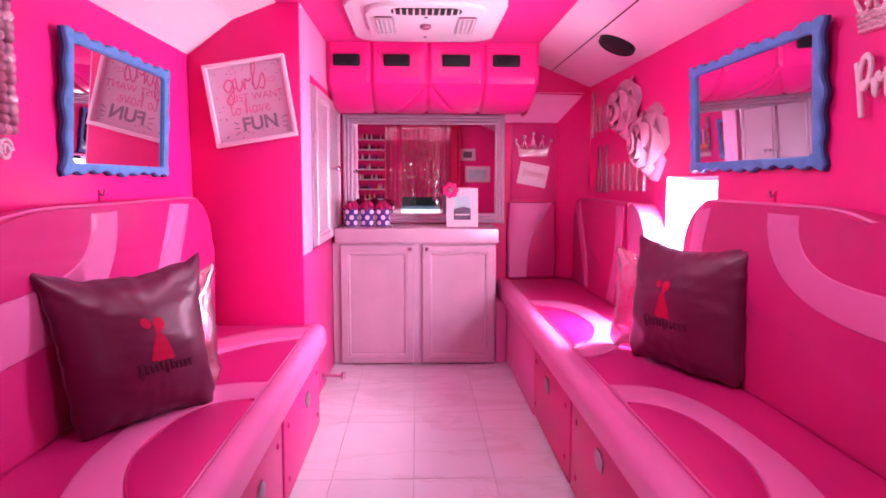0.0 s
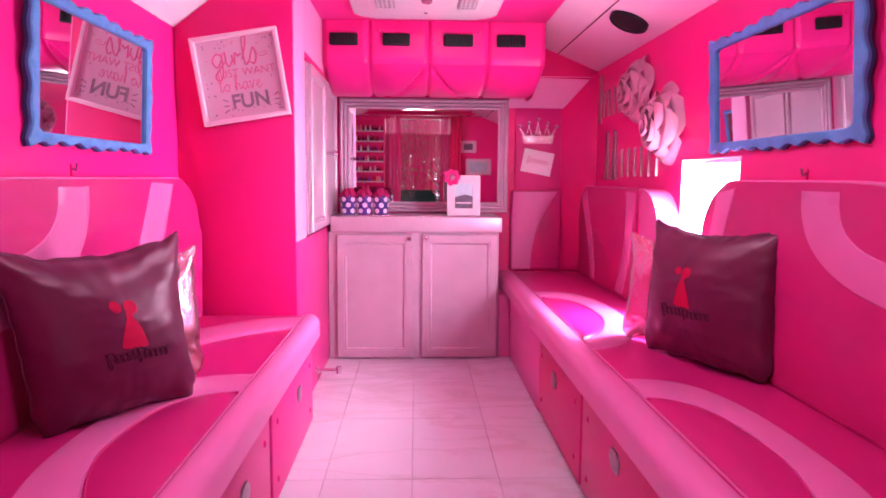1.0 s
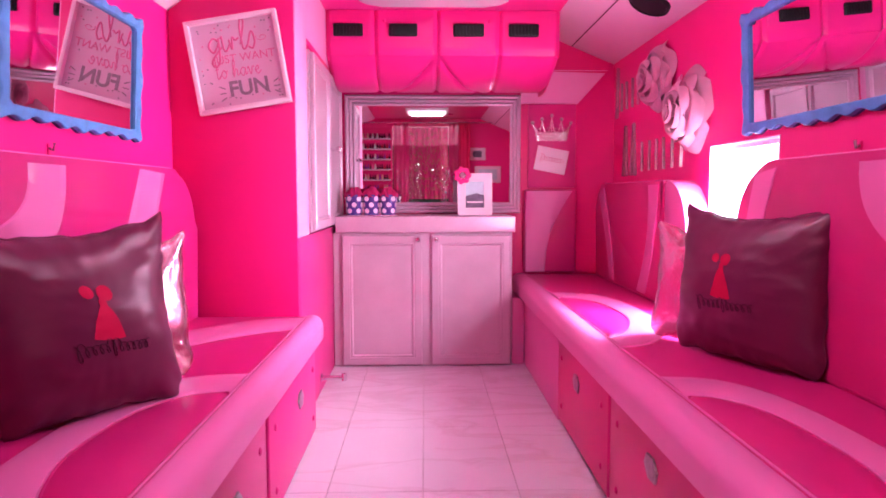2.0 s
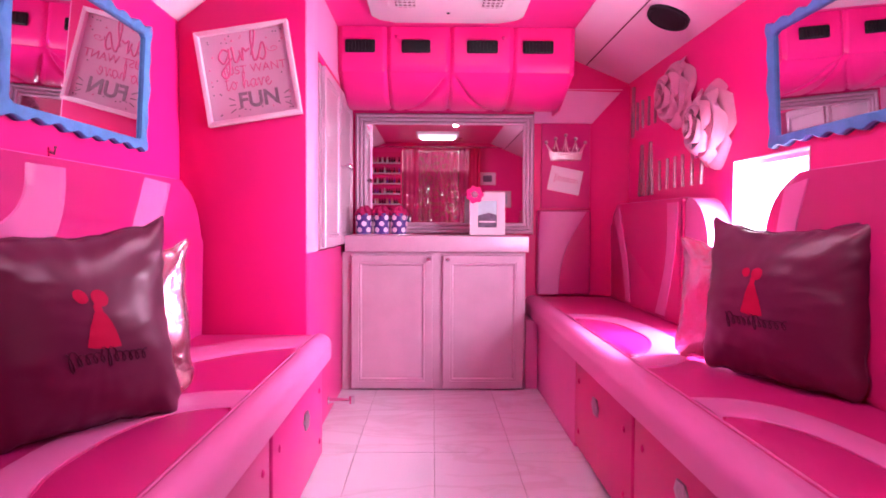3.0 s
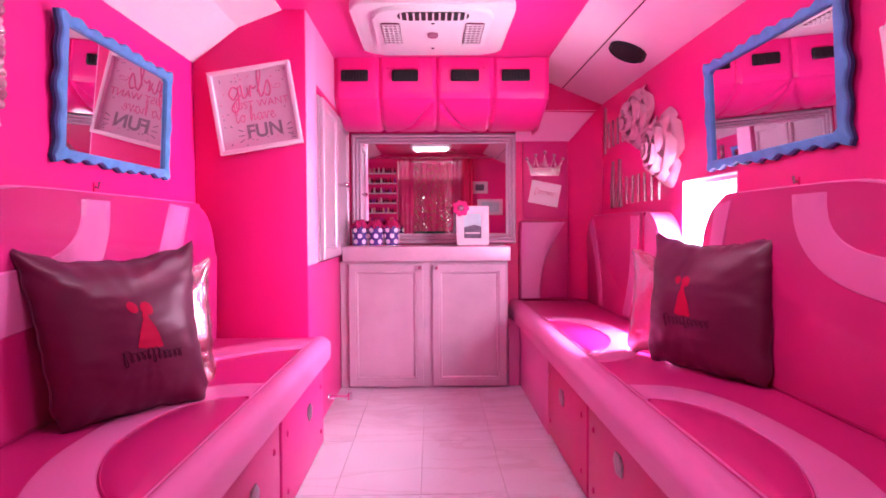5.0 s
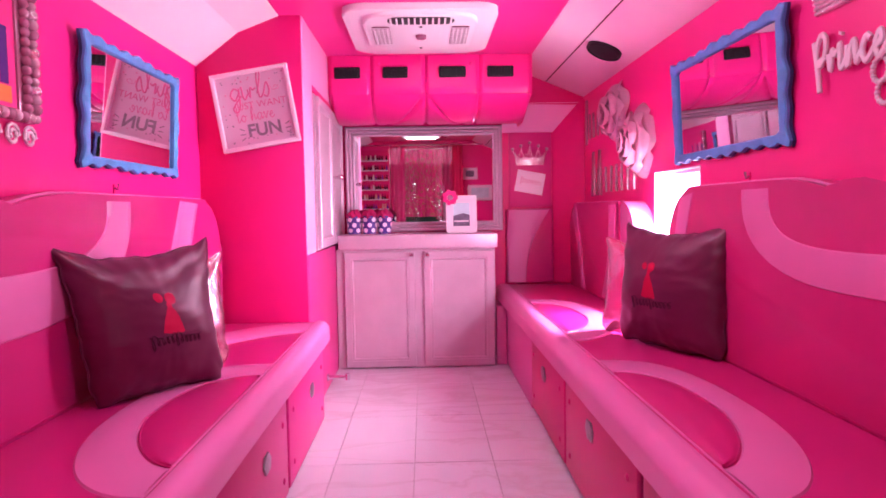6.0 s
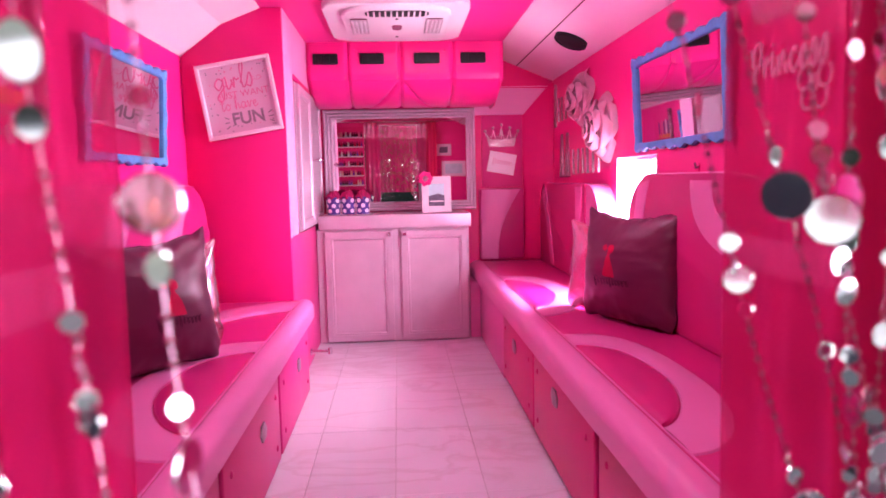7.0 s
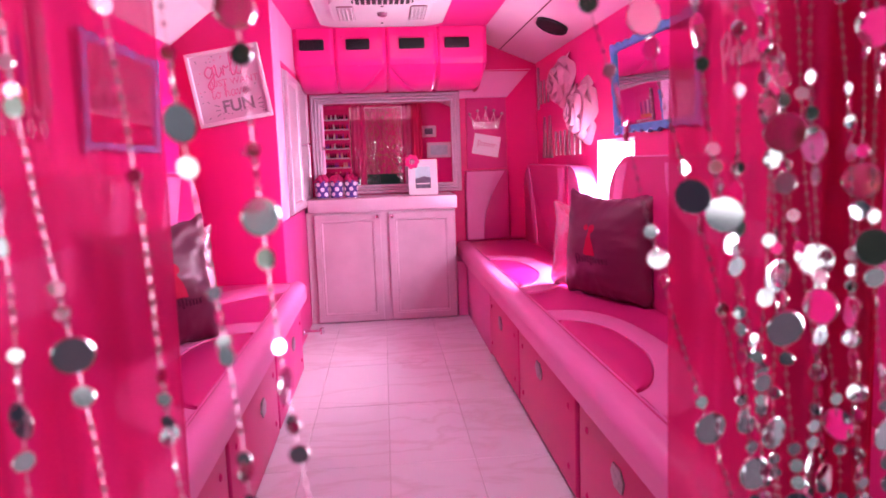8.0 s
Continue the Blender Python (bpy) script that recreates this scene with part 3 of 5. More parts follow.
def back_cushion(name, wall, s, y0, y1, ztop, label, far_round=0.16, near_round=0.05, thick=0.095, dip=0.0):
    """An upholstered back pad on a side wall with rounded upper corners."""
    t = thing(name, (wall, (y0 + y1) / 2, 0.474), label, "back cushion", "bench upholstery")
    z0 = 0.455
    out = [(y0, z0)]
    for r, cy, a0 in ((near_round, y0 + near_round, math.pi), (far_round, y1 - far_round, math.pi / 2)):
        for i in range(9):
            a = a0 - i / 8 * math.pi / 2
            out.append((cy + r * math.cos(a), ztop - r + r * math.sin(a)))
        if cy < (y0 + y1) / 2:
            out += [(q, ztop - dip * math.exp(-((q - 1.37) / 0.17) ** 2)) for q in (y0 + near_round + (y1 - far_round - y0 - near_round) * i / 24 for i in range(1, 24))]
    out.append((y1, z0))
    out = out[::-1]
    part("pad", prism(out, lay((wall + s * 0.002, 0, 0), Y, Z, (s, 0, 0)), thick, 0.030, 5), M_HOTV, t)
    edge = [Vector((wall + s * (thick - 0.024), p[0], p[1] + 0.0005)) for p in out[1:-1]]
    part("piping", tube(edge, 0.006, 6), M_LITV, t, "light pink edge piping")
    return t, lay((wall + s * (thick + 0.002), 0, 0), Y, Z, (s, 0, 0))


def add_band(t, m, inner, outer, rise=0.004):
    part("curved_band", domed_band(inner, outer, m, rise, 30), M_LITV, t, "light pink curved vinyl inset")


bl, m = back_cushion("bench_back_cushion", XL, 1, YS, 3.035, 1.035, "hot pink vinyl back cushion with light pink curved bands", 0.22, dip=0.042)
add_band(bl, m, quarter(1.34, 1.016, 0.555, 0.168, 3.0), quarter(1.34, 1.016, 0.73, 0.325, 2.6))
add_band(bl, m, slant((2.50, 1.025), (2.10, 0.49), 0.03), slant((2.72, 1.015), (2.34, 0.49), 0.03))
part("curved_band", domed_band(slant((0.50, 0.86), (1.34, 0.848)), slant((0.50, 0.70), (1.34, 0.691)), m, 0.004, 12), M_LITV, bl, "light pink vinyl inset")
br, m = back_cushion("bench_back_cushion", XR, -1, YS, 2.56, 1.040, "hot pink vinyl back cushion with light pink arched band", 0.22, dip=0.044)
add_band(br, m, quarter(1.36, 1.018, 0.385, 0.152, 3.0), quarter(1.36, 1.018, 0.56, 0.258, 2.5))
part("curved_band", domed_band(slant((0.50, 0.880), (1.36, 0.866)), slant((0.50, 0.775), (1.36, 0.760)), m, 0.004, 12), M_LITV, br, "light pink vinyl inset")
add_band(br, m, slant((2.28, 1.02), (2.34, 0.50), 0.06), slant((2.42, 1.00), (2.50, 0.50), 0.03))
bf, m = back_cushion("bench_back_cushion", XR, -1, 3.22, 4.36, 1.000, "hot pink vinyl back cushion beside the bright window", 0.12, 0.012)
# end pad gets the lighter vinyl so its colour imitates blown-out sunlight
end = [(3.225, 0.474), (3.225, 1.000)] + [(3.17 - 0.21 * math.sin(i / 10 * math.pi / 2), 0.79 + 0.21 * math.cos(i / 10 * math.pi / 2)) for i in range(11)] + [(2.96, 0.474)]
part("end_pad", prism(end[::-1], lay((XR - 0.002, 0, 0), Y, Z, NX), 0.096, 0.034, 5), M_LITV, bf, "rounded cushion end in lighter pink to imitate sun glare")
add_band(bf, m, slant((4.17, 0.985), (3.94, 0.49), -0.03), slant((4.29, 0.93), (4.04, 0.49), -0.03))
add_band(bf, m, slant((3.27, 0.985), (3.42, 0.49), -0.03), slant((3.42, 0.985), (3.56, 0.49), -0.06))
# pad on the front wall at the bench end
ec = thing("end_back_cushion", (0.84, YF, 0.474), "hot pink vinyl end cushion with a light pink band", "back cushion", "bench upholstery")
part("pad", box(0.606, 0.920, 4.455, 4.498, 0.474, 0.972, 0.014, 3), M_HOTV, ec)
part("curved_band", domed_band(slant((0.616, 0.965), (0.612, 0.48), -0.004), slant((0.90, 0.965), (0.735, 0.48), -0.045), lay((0, 4.452, 0), X, Z, NY), 0.003, 20), M_LITV, ec, "light pink vinyl inset")


# ---------------------------------------------------------------- pillows
def pillow(name, place, yaw, lean, size, thick, mat, label, emblem, seed, skew=0.0, du=0.0, dv=0.0, wide=1.0):
    m = pose(*place, 0, 0, yaw) @ pose(0, 0, 0, -lean, 0, 0)
    t = thing(name, place, label, "pillow", "scatter pillows")

    def f(u, v, side):
        a, c = 2 * u - 1, 2 * v - 1
        w = size / 2
        x = w * a * (1 - 0.11 * (1 - abs(c) ** 3.0))
        z = w * c * (1 - (0.25 if c > 0 else 0.06) * (1 - abs(a) ** 2.6))
        d = thick * max(0, 1 - a * a) ** 0.55 * max(0, 1 - c * c) ** 0.55
        q = Vector((x * 9, z * 9, seed))
        edge = (a * a + c * c) * 0.5
        ang = math.atan2(c, a)
        d *= 1 + 0.16 * noise.noise(q * 0.8) + 0.06 * edge * noise.noise(Vector((ang * 5.5, edge * 1.5, seed))) + 0.13 * edge * noise.noise(q * 2.6) + 0.025 * noise.noise(Vector((x * 14, z * 40, seed + 3))) + 0.035 * max(0, c) * noise.noise(Vector((x * 30, z * 9, seed + 6)))
        x = x * (wide + 0.5 * abs(skew) * c) + skew * v * size
        pinch = edge ** 2 * math.sin(ang * 23 + 3 * noise.noise(Vector((ang * 4, seed, 0)))) * 0.007
        blunt = 1 - 0.07 * (a * c) ** 8
        x, z = x * blunt, z * blunt
        x -= pinch * a * abs(a)
        z -= pinch * c * abs(c)
        x += 0.009 * noise.noise(q + Vector((5, 0, 0)))
        z += 0.009 * noise.noise(q + Vector((0, 9, 0)))
        return m @ Vector((x, -side * d, z + w))
    b = sheet(64, 64, lambda u, v: f(u, v, 1))
    sheet(64, 64, lambda u, v: f(u, v, -1), bm=b)
    bmesh.ops.remove_doubles(b, verts=b.verts, dist=0.0015)
    cover = part("cover", b, mat, t)
    rim = [f(i / 20, 0, 0) for i in range(20)] + [f(1, i / 20, 0) for i in range(20)] + [f(1 - i / 20, 1, 0) for i in range(20)] + [f(0, 1 - i / 20, 0) for i in range(20)]
    part("seam", tube(rim, 0.0025, 6, closed=True), mat, t)
    if emblem:
        out = (m.to_3x3() @ Vector((0, -1, 0))).normalized() * 0.0013

        def patch(cu, cv, ru, rv, mtl, nm, bell=False):
            def p(r, a):
                th = a * math.tau
                u, v = r * math.cos(th), r * math.sin(th)
                if bell:
                    u = (2 * a - 1) * (0.10 + 0.90 * (1 - r) ** 0.8) if r < 1 else (2 * a - 1) * 0.10
                    v = 2 * r - 1 - 0.12 * (1 - (2 * a - 1) ** 2) * (1 - r)
                return Vector(f(cu + du + ru * u, cv + dv + rv * v, 1)) + out
            part(nm, sheet(10, 22, p), mtl, cover)
        patch(0.53, 0.44, 0.085, 0.105, M_EMBLEM, "printed_bell", True)
        patch(0.555, 0.605, 0.042, 0.048, M_EMBLEM, "printed_spot")
        patch(0.465, 0.61, 0.034, 0.040, M_EMBLEM, "printed_spot")
        patch(0.53, 0.545, 0.020, 0.035, M_EMBLEM, "printed_spot")
        loops = [(0.34 + 0.42 * k / 150 + 0.018 * math.sin(k * 0.46), 0.285 + dv + (0.046 if k < 18 or 66 < k < 84 else 0.024) * math.cos(k * 0.46 + 0.4)) for k in range(151)]
        part("printed_squiggle", tube([Vector(f(u + du, v, 1)) + out for u, v in loops], 0.0011, 5), M_PRINT, cover, "dark looping printed line")
    return t


pillow("satin_pillow", (-0.690, 1.800, 0.468), 53, 3, 0.445, 0.104, M_MAUVE, "mauve satin pillow with a red emblem, leaning on the bench", True, 1.0, -0.13, -0.015, 0.065)
pillow("satin_pillow", (0.900, 2.225, 0.466), -66, 5, 0.465, 0.100, M_MAUVE, "mauve satin pillow with a red emblem, leaning on the bench", True, 4.0, 0.0, -0.06, 0.06, 1.14)
pillow("sequin_pillow", (-0.712, 1.995, 0.470), 53, 4, 0.385, 0.050, M_SEQ, "pink sequin pillow tucked behind the satin one", False, 7.0)
pillow("sequin_pillow", (0.872, 2.450, 0.470), -58, 4, 0.40, 0.050, M_SEQ, "pink sequin pillow tucked behind the satin one", False, 9.0)

# ---------------------------------------------------------------- front cabinet, counter and mirror


def panel_door(parent, m, w, h, mat, name="door"):
    """A framed door: u across, v up, w outwards; origin at its lower corner."""
    steps = ((0.0, 0.0), (0.0, 0.016), (0.004, 0.020), (0.040, 0.020), (0.042, 0.015), (0.047, 0.018), (0.053, 0.016), (0.058, 0.009))
    b = bmesh.new()
    rows = [[b.verts.new(m @ Vector((u, v, z))) for u, v in ((q, q), (w - q, q), (w - q, h - q), (q, h - q))] for q, z in steps]
    for lo, hi in zip(rows, rows[1:]):
        for k in range(4):
            b.faces.new((lo[k], lo[(k + 1) % 4], hi[(k + 1) % 4], hi[k]))
    d = part(name, b, mat, parent, smooth=False)
    q = 0.058
    part("panel", prism([(q, q), (w - q, q), (w - q, h - q), (q, h - q)], m, 0.0095), mat, d, smooth=False)
    return d


def knob(parent, m, mat=M_CHROME):
    part("knob", lathe([(0.005, 0), (0.005, 0.012), (0.012, 0.017), (0.014, 0.023), (0.010, 0.029), (0.001, 0.031)], m, 14), mat, parent, "chrome knob")


cab = thing("base_cabinet", (0.0, 4.28, 0), "silver-pink painted cabinet with two framed doors", "cabinet")
part("body", box(-0.489, 0.488, 4.092, 4.497, 0.0, 0.738, 0.003), M_SILV, cab, smooth=False)
for x0, x1, kx in ((-0.440, -0.006, -0.029), (0.046, 0.478, 0.071)):
    d = panel_door(cab, lay((x0, 4.090, 0.010), X, Z, NY), x1 - x0, 0.714, M_SILV)
    knob(d, lay((kx, 4.070, 0.700), X, Z, NY))
solid("countertop", box(-0.470, 0.500, 4.045, 4.498, 0.740, 0.826, 0.005, 3), M_SILV, "silver-pink painted thick counter slab on the cabinet", "countertop", kind="thing")


def ribbed_frame(parent, m, w, h, width, mat):
    """Four mitred sides with ridges; outer size w by h."""
    prof = [(0, 0)]
    n = 24
    for i in range(n + 1):
        k = i / n
        ridge = abs(math.sin(k * math.pi * 3.0)) ** 0.5
        prof.append((k * width, 0.010 + 0.010 * ridge + 0.006 * (1 - k)))
    prof.append((width, 0))
    corners = ((0, 0, 1, 1), (w, 0, -1, 1), (w, h, -1, -1), (0, h, 1, -1))
    for i in range(4):
        a, c = corners[i], corners[(i + 1) % 4]
        b = bmesh.new()
        ra = [b.verts.new(m @ Vector((a[0] + a[2] * q, a[1] + a[3] * q, z))) for q, z in prof]
        rc = [b.verts.new(m @ Vector((c[0] + c[2] * q, c[1] + c[3] * q, z))) for q, z in prof]
        for k in range(len(prof) - 1):
            b.faces.new((ra[k], ra[k + 1], rc[k + 1], rc[k]))
        part("frame_side", b, mat, parent)


mir = thing("wall_mirror", (0.06, 4.498, 0.834), "large wall mirror in a ridged silver-pink frame over the counter", "mirror")
mm = lay((-0.462, 4.496, 0.832), X, Z, NY)
ribbed_frame(mir, mm, 1.046, 0.700, 0.066, M_SILV)
part("glass", box(-0.40, 0.522, 4.484, 4.494, 0.895, 1.468), M_MIRROR, mir, smooth=False)

# ---------------------------------------------------------------- padded air duct with vents
duct = thing("air_duct_box", (0.11, 4.1, 1.52), "moulded hot pink air duct box with four black vents", "air duct")
GX = (-0.24, 0.075, 0.39)


def duct_pt(u, v):
    x = -0.486 + (0.700 + 0.486) * u
    if v < 0.45:
        k = v / 0.45
        y, z = 3.885 + 0.004 * k, 1.868 - 0.232 * k
        ny, nz = -1.0, 0.0
    else:
        k = (v - 0.45) / 0.55
        y, z = 3.889 + 0.40 * k, 1.636 - 0.118 * k - 0.030 * math.sin(k * math.pi)
        ny, nz = -0.35, -0.93
    if v > 0.45 and x > 0.1:
        x -= 0.045 * (v - 0.45) / 0.55 * (x - 0.1) / 0.6
    soft = 0.012 * math.exp(-((v - 0.45) / 0.06) ** 2)
    dep = 0.0
    for gx in GX:
        dep -= 0.016 * math.exp(-((x - gx) / 0.011) ** 2)
    if v > 0.45:
        k = (v - 0.45) / 0.55
        for sgn in (-1, 1):
            dd = abs((x - 0.075) - sgn * 0.24 * k)
            dep -= 0.020 * math.exp(-(dd / 0.012) ** 2) * min(1, 6 * k)
        for gx in (-0.37, -0.10, 0.25, 0.56):
            dep += 0.020 * math.exp(-((x - gx) / 0.10) ** 2) * math.sin(k * math.pi)
    for ex in (-0.486, 0.70):
        dep -= 0.020 * math.exp(-((x - ex) / 0.014) ** 2)
    dep -= soft
    return Vector((x, y - ny * -dep, z - nz * -dep))


part("shell", sheet(150, 44, duct_pt), M_WALL, duct)
part("end_cap", prism([(3.905, 1.868), (3.905, 1.640), (4.29, 1.520), (4.49, 1.520), (4.49, 1.868)], lay((0.686, 0, 0), Y, Z, X), 0.010), M_WALL, duct, smooth=False)
for x0, x1 in ((-0.446, -0.298), (-0.167, -0.024), (0.157, 0.311), (0.436, 0.588)):
    v = part("vent", box(x0, x1, 3.868, 3.888, 1.737, 1.800, 0.008, 3), M_BLACK, duct, "black plastic air vent")
    for i in range(8):
        xx = x0 + 0.016 + i * (x1 - x0 - 0.032) / 7
        part("slat", box(xx - 0.003, xx + 0.003, 3.862, 3.868, 1.745, 1.792), M_BLACK, v, smooth=False)
for x in (-0.19, 0.34):
    part("screw", ball((x, 3.884, 1.815), 0.010, 10, 6, (1, 0.5, 1)), M_WALL, duct)

# ---------------------------------------------------------------- ceiling air unit
ac = thing("ceiling_air_unit", (0.045, 3.40, ZC), "white ceiling air conditioner cover with louvred grilles", "air conditioner")


def rounded(cx, cy, w, h, r, n=6):
    pts = []
    for sx, sy, a0 in ((1, 1, 0), (-1, 1, 90), (-1, -1, 180), (1, -1, 270)):
        for i in range(n + 1):
            a = radians(a0 + 90 * i / n)
            pts.append((cx + sx * (w / 2 - r) + r * math.cos(a), cy + sy * (h / 2 - r) + r * math.sin(a)))
    return pts


DOWN = lay((0, 0, ZC - 0.001), X, Y, (0, 0, -1))
part("cover", prism(rounded(0.055, 3.30, 0.695, 0.845, 0.10), DOWN, 0.030, 0.014, 3), M_PLAST, ac)
part("raised_panel", prism(rounded(0.055, 3.23, 0.52, 0.66, 0.14), lay((0, 0, ZC - 0.030), X, Y, (0, 0, -1)), 0.020, 0.012, 3), M_PLAST, ac)
zb = ZC - 0.051
gr = part("front_grille", prism(rounded(0.057, 2.985, 0.30, 0.11, 0.05), lay((0, 0, zb), X, Y, (0, 0, -1)), 0.003), M_BLACK, ac, "dark grille opening")
for i in range(11):
    xx = 0.057 - 0.135 + 0.027 * i
    part("slat", box(xx - 0.004, xx + 0.004, 2.932, 3.038, zb - 0.008, zb - 0.003), M_PLAST, gr, smooth=False)
for cx in (-0.130, 0.240):
    gr = part("side_grille", prism(rounded(cx, 3.25, 0.085, 0.34, 0.02), lay((0, 0, zb), X, Y, (0, 0, -1)), 0.003), M_GRILLE, ac, "fine side grille")
    for i in range(9):
        yy = 3.10 + i * 0.0375
        part("slat", box(cx - 0.042, cx + 0.042, yy - 0.006, yy + 0.004, zb - 0.007, zb - 0.003), M_PLAST, gr, smooth=False)
    for i in range(4):
        xx = cx - 0.03 + 0.02 * i
        part("slat", box(xx - 0.003, xx + 0.003, 3.09, 3.41, zb - 0.009, zb - 0.007), M_PLAST, gr, smooth=False)
part("dial", lathe([(0.026, 0), (0.024, 0.014), (0.016, 0.018), (0.001, 0.018)], lay((0.056, 3.25, zb), X, Y, (0, 0, -1)), 16), M_DPEARL, ac, "control dial")
for yy in (3.09, 3.50):
    part("screw", lathe([(0.008, 0), (0.008, 0.003), (0.001, 0.004)], lay((0.056, yy, zb), X, Y, (0, 0, -1)), 10), M_BLACK, ac)

# ceiling lamp further back, seen in the mirror
lamp = thing("ceiling_light", (0.04, 1.0, ZC), "white ceiling light with a bright rectangular diffuser", "ceiling light", "ceiling lights")
part("housing", prism(rounded(0.04, 1.0, 0.46, 0.38, 0.03), DOWN, 0.030, 0.008), M_PLAST, lamp)
part("diffuser", prism(rounded(0.04, 1.0, 0.41, 0.33, 0.02), lay((0, 0, ZC - 0.032), X, Y, (0, 0, -1)), 0.012, 0.005), M_LAMP, lamp, "glowing diffuser")
# fitting for the unseen second lamp, copied from the mirrored one
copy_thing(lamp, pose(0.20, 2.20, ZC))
vt = thing("ceiling_vent", (0.15, 0.52, ZC), "round dark ceiling vent", "vent")
part("ring", lathe([(0.20, 0), (0.20, 0.012), (0.17, 0.018), (0.16, 0.010)], lay((0.15, 0.52, ZC - 0.001), X, Y, (0, 0, -1)), 28), M_DEEP, vt)

# speaker in the cove
n_cove = Vector((-0.40, -0.12, -0.91)).normalized()
u_cove = Vector((0.917, 0, -0.40)).normalized()
u_cove = (u_cove - n_cove * u_cove.dot(n_cove)).normalized()
spk = thing("round_speaker", (0.964, 3.285, 1.755), "round black speaker set in the white cove", "speaker")
ms = lay(Vector((0.957, 3.285, 1.7425)), u_cove, n_cove.cross(u_cove), n_cove)
part("rim", lathe([(0.088, -0.030), (0.088, 0.006), (0.080, 0.010), (0.076, 0.006), (0.076, 0.003)], ms, 28), M_BLACK, spk)
part("grille", lathe([(0.077, 0.001), (0.074, 0.006), (0.05, 0.009), (0.02, 0.010), (0.001, 0.010)], ms, 28), M_BLACK, spk, "black mesh grille")

# ---------------------------------------------------------------- tall cupboard doors on the left
solid("cupboard_head", box(-0.556, -0.486, 3.312, 4.438, 1.578, 1.603, 0.003), M_DEEP, "deep pink strip over the cupboard doors", "trim")
tall = thing("wall_cupboard", (-0.53, 3.92, 0.775), "silver-pink two-door wall cupboard with chrome handles", "cupboard")
part("body", box(-0.558, -0.492, 3.40, 4.43, 0.775, 1.575, 0.003), M_SILV, tall, smooth=False)
for y0, y1, ky in ((3.415, 3.915, 3.885), (3.925, 4.425, 3.955)):
    d = panel_door(tall, lay((-0.490, y0, 0.785), Y, Z, X), y1 - y0, 0.780, M_SILV)
    b = lathe([(0.007, 0), (0.006, 0.030), (0.013, 0.036), (0.015, 0.048), (0.010, 0.056), (0.001, 0.058)], lay((-0.472, ky, 1.175), Y, Z, X), 12)
    part("handle", b, M_CHROME, d, "chrome handle")

lever = thing("foot_lever", (-0.49, 3.60, 0.07), "small chrome lever sticking out of the cupboard base", "lever")
part("rod", tube([(-0.491, 3.60, 0.068), (-0.385, 3.60, 0.068)], 0.011, 12), M_CHROME, lever)
part("flange", lathe([(0.020, 0), (0.020, 0.004), (0.012, 0.008), (0.001, 0.008)], lay((-0.4915, 3.60, 0.068), Y, Z, X), 16), M_CHROME, lever)
part("tip", tube([(-0.380, 3.60, 0.054), (-0.380, 3.60, 0.088)], 0.013, 12), M_CHROME, lever)

# ---------------------------------------------------------------- framed sign on the partition
sg = thing("framed_sign", (-0.702, 3.058, 1.27), "white box-framed sign with pink lettering, hung crooked", "wall sign")
ms = lay((-0.702, 3.056, 1.448), X, Z, NY) @ pose(0, 0, 0, 0, 0, 9.2)
H = 0.176
part("board", prism([(-H, -H), (H, -H), (H, H), (-H, H)], ms, 0.010), M_SIGNW, sg, smooth=False)
for a in range(4):
    q = ms @ pose(0, 0, 0, 0, 0, 90 * a)
    part("frame_side", prism([(-H, -H), (H, -H), (H - 0.016, -H + 0.016), (-H + 0.016, -H + 0.016)], q, 0.034, 0.002), M_SIGNF, sg)
for text, u, v, size, r, ink in (("girls", -0.104, 0.048, 0.055, 0.0038, M_ROSEINK), ("to have", -0.092, -0.050, 0.031, 0.0021, M_ROSEINK)):
    part("lettering", script(text, ms @ Matrix.Translation((u, v, 0.0112)), size, r, 0.4), ink, sg)
for text, size, u, v, ink, bold in (("JUST WANT", 0.044, 0.026, 0.018, M_ROSEINK, 0.0), ("FUN", 0.080, 0.024, -0.097, M_GREYINK, 0.0022)):
    b = lettering(text, size, 0.001, 0.0, bold)
    b.transform(ms @ Matrix.Translation((u, v, 0.0115)))
    part("lettering", b, ink, sg, smooth=False)
curl = [ms @ Vector((0.105 + (0.024 - 0.0009 * k) * math.cos(k * 0.36 + 2.6), 0.084 + (0.015 - 0.0006 * k) * math.sin(k * 0.36 + 2.6), 0.0112)) for k in range(22)]
part("flourish", tube(curl, 0.0014, 6), M_ROSEINK, sg)
rnd = random.Random(11)
for i in range(90):
    u, v = rnd.uniform(-0.145, 0.145), rnd.uniform(-0.15, 0.15)
    if abs(u - 0.005) < 0.118 and abs(v) < 0.122:
        continue
    part("speck", lathe([(0.0035, 0), (0.003, 0.001), (0.0005, 0.0012)], ms @ Matrix.Translation((u, v, 0.0102)), 6), rnd.choice((M_GREYINK, M_ROSEINK)), sg)
for sx in (-1, 1):
    for k in (-1, 0, 1):
        q = ms @ Matrix.Translation((0.026 + sx * 0.104, -0.106 + k * 0.022, 0.0102)) @ pose(0, 0, 0, 0, 0, sx * k * 28)
        part("dash", prism([(-0.012, -0.0022), (0.012, -0.0022), (0.012, 0.0022), (-0.012, 0.0022)], q, 0.001), M_GREYINK, sg, smooth=False)


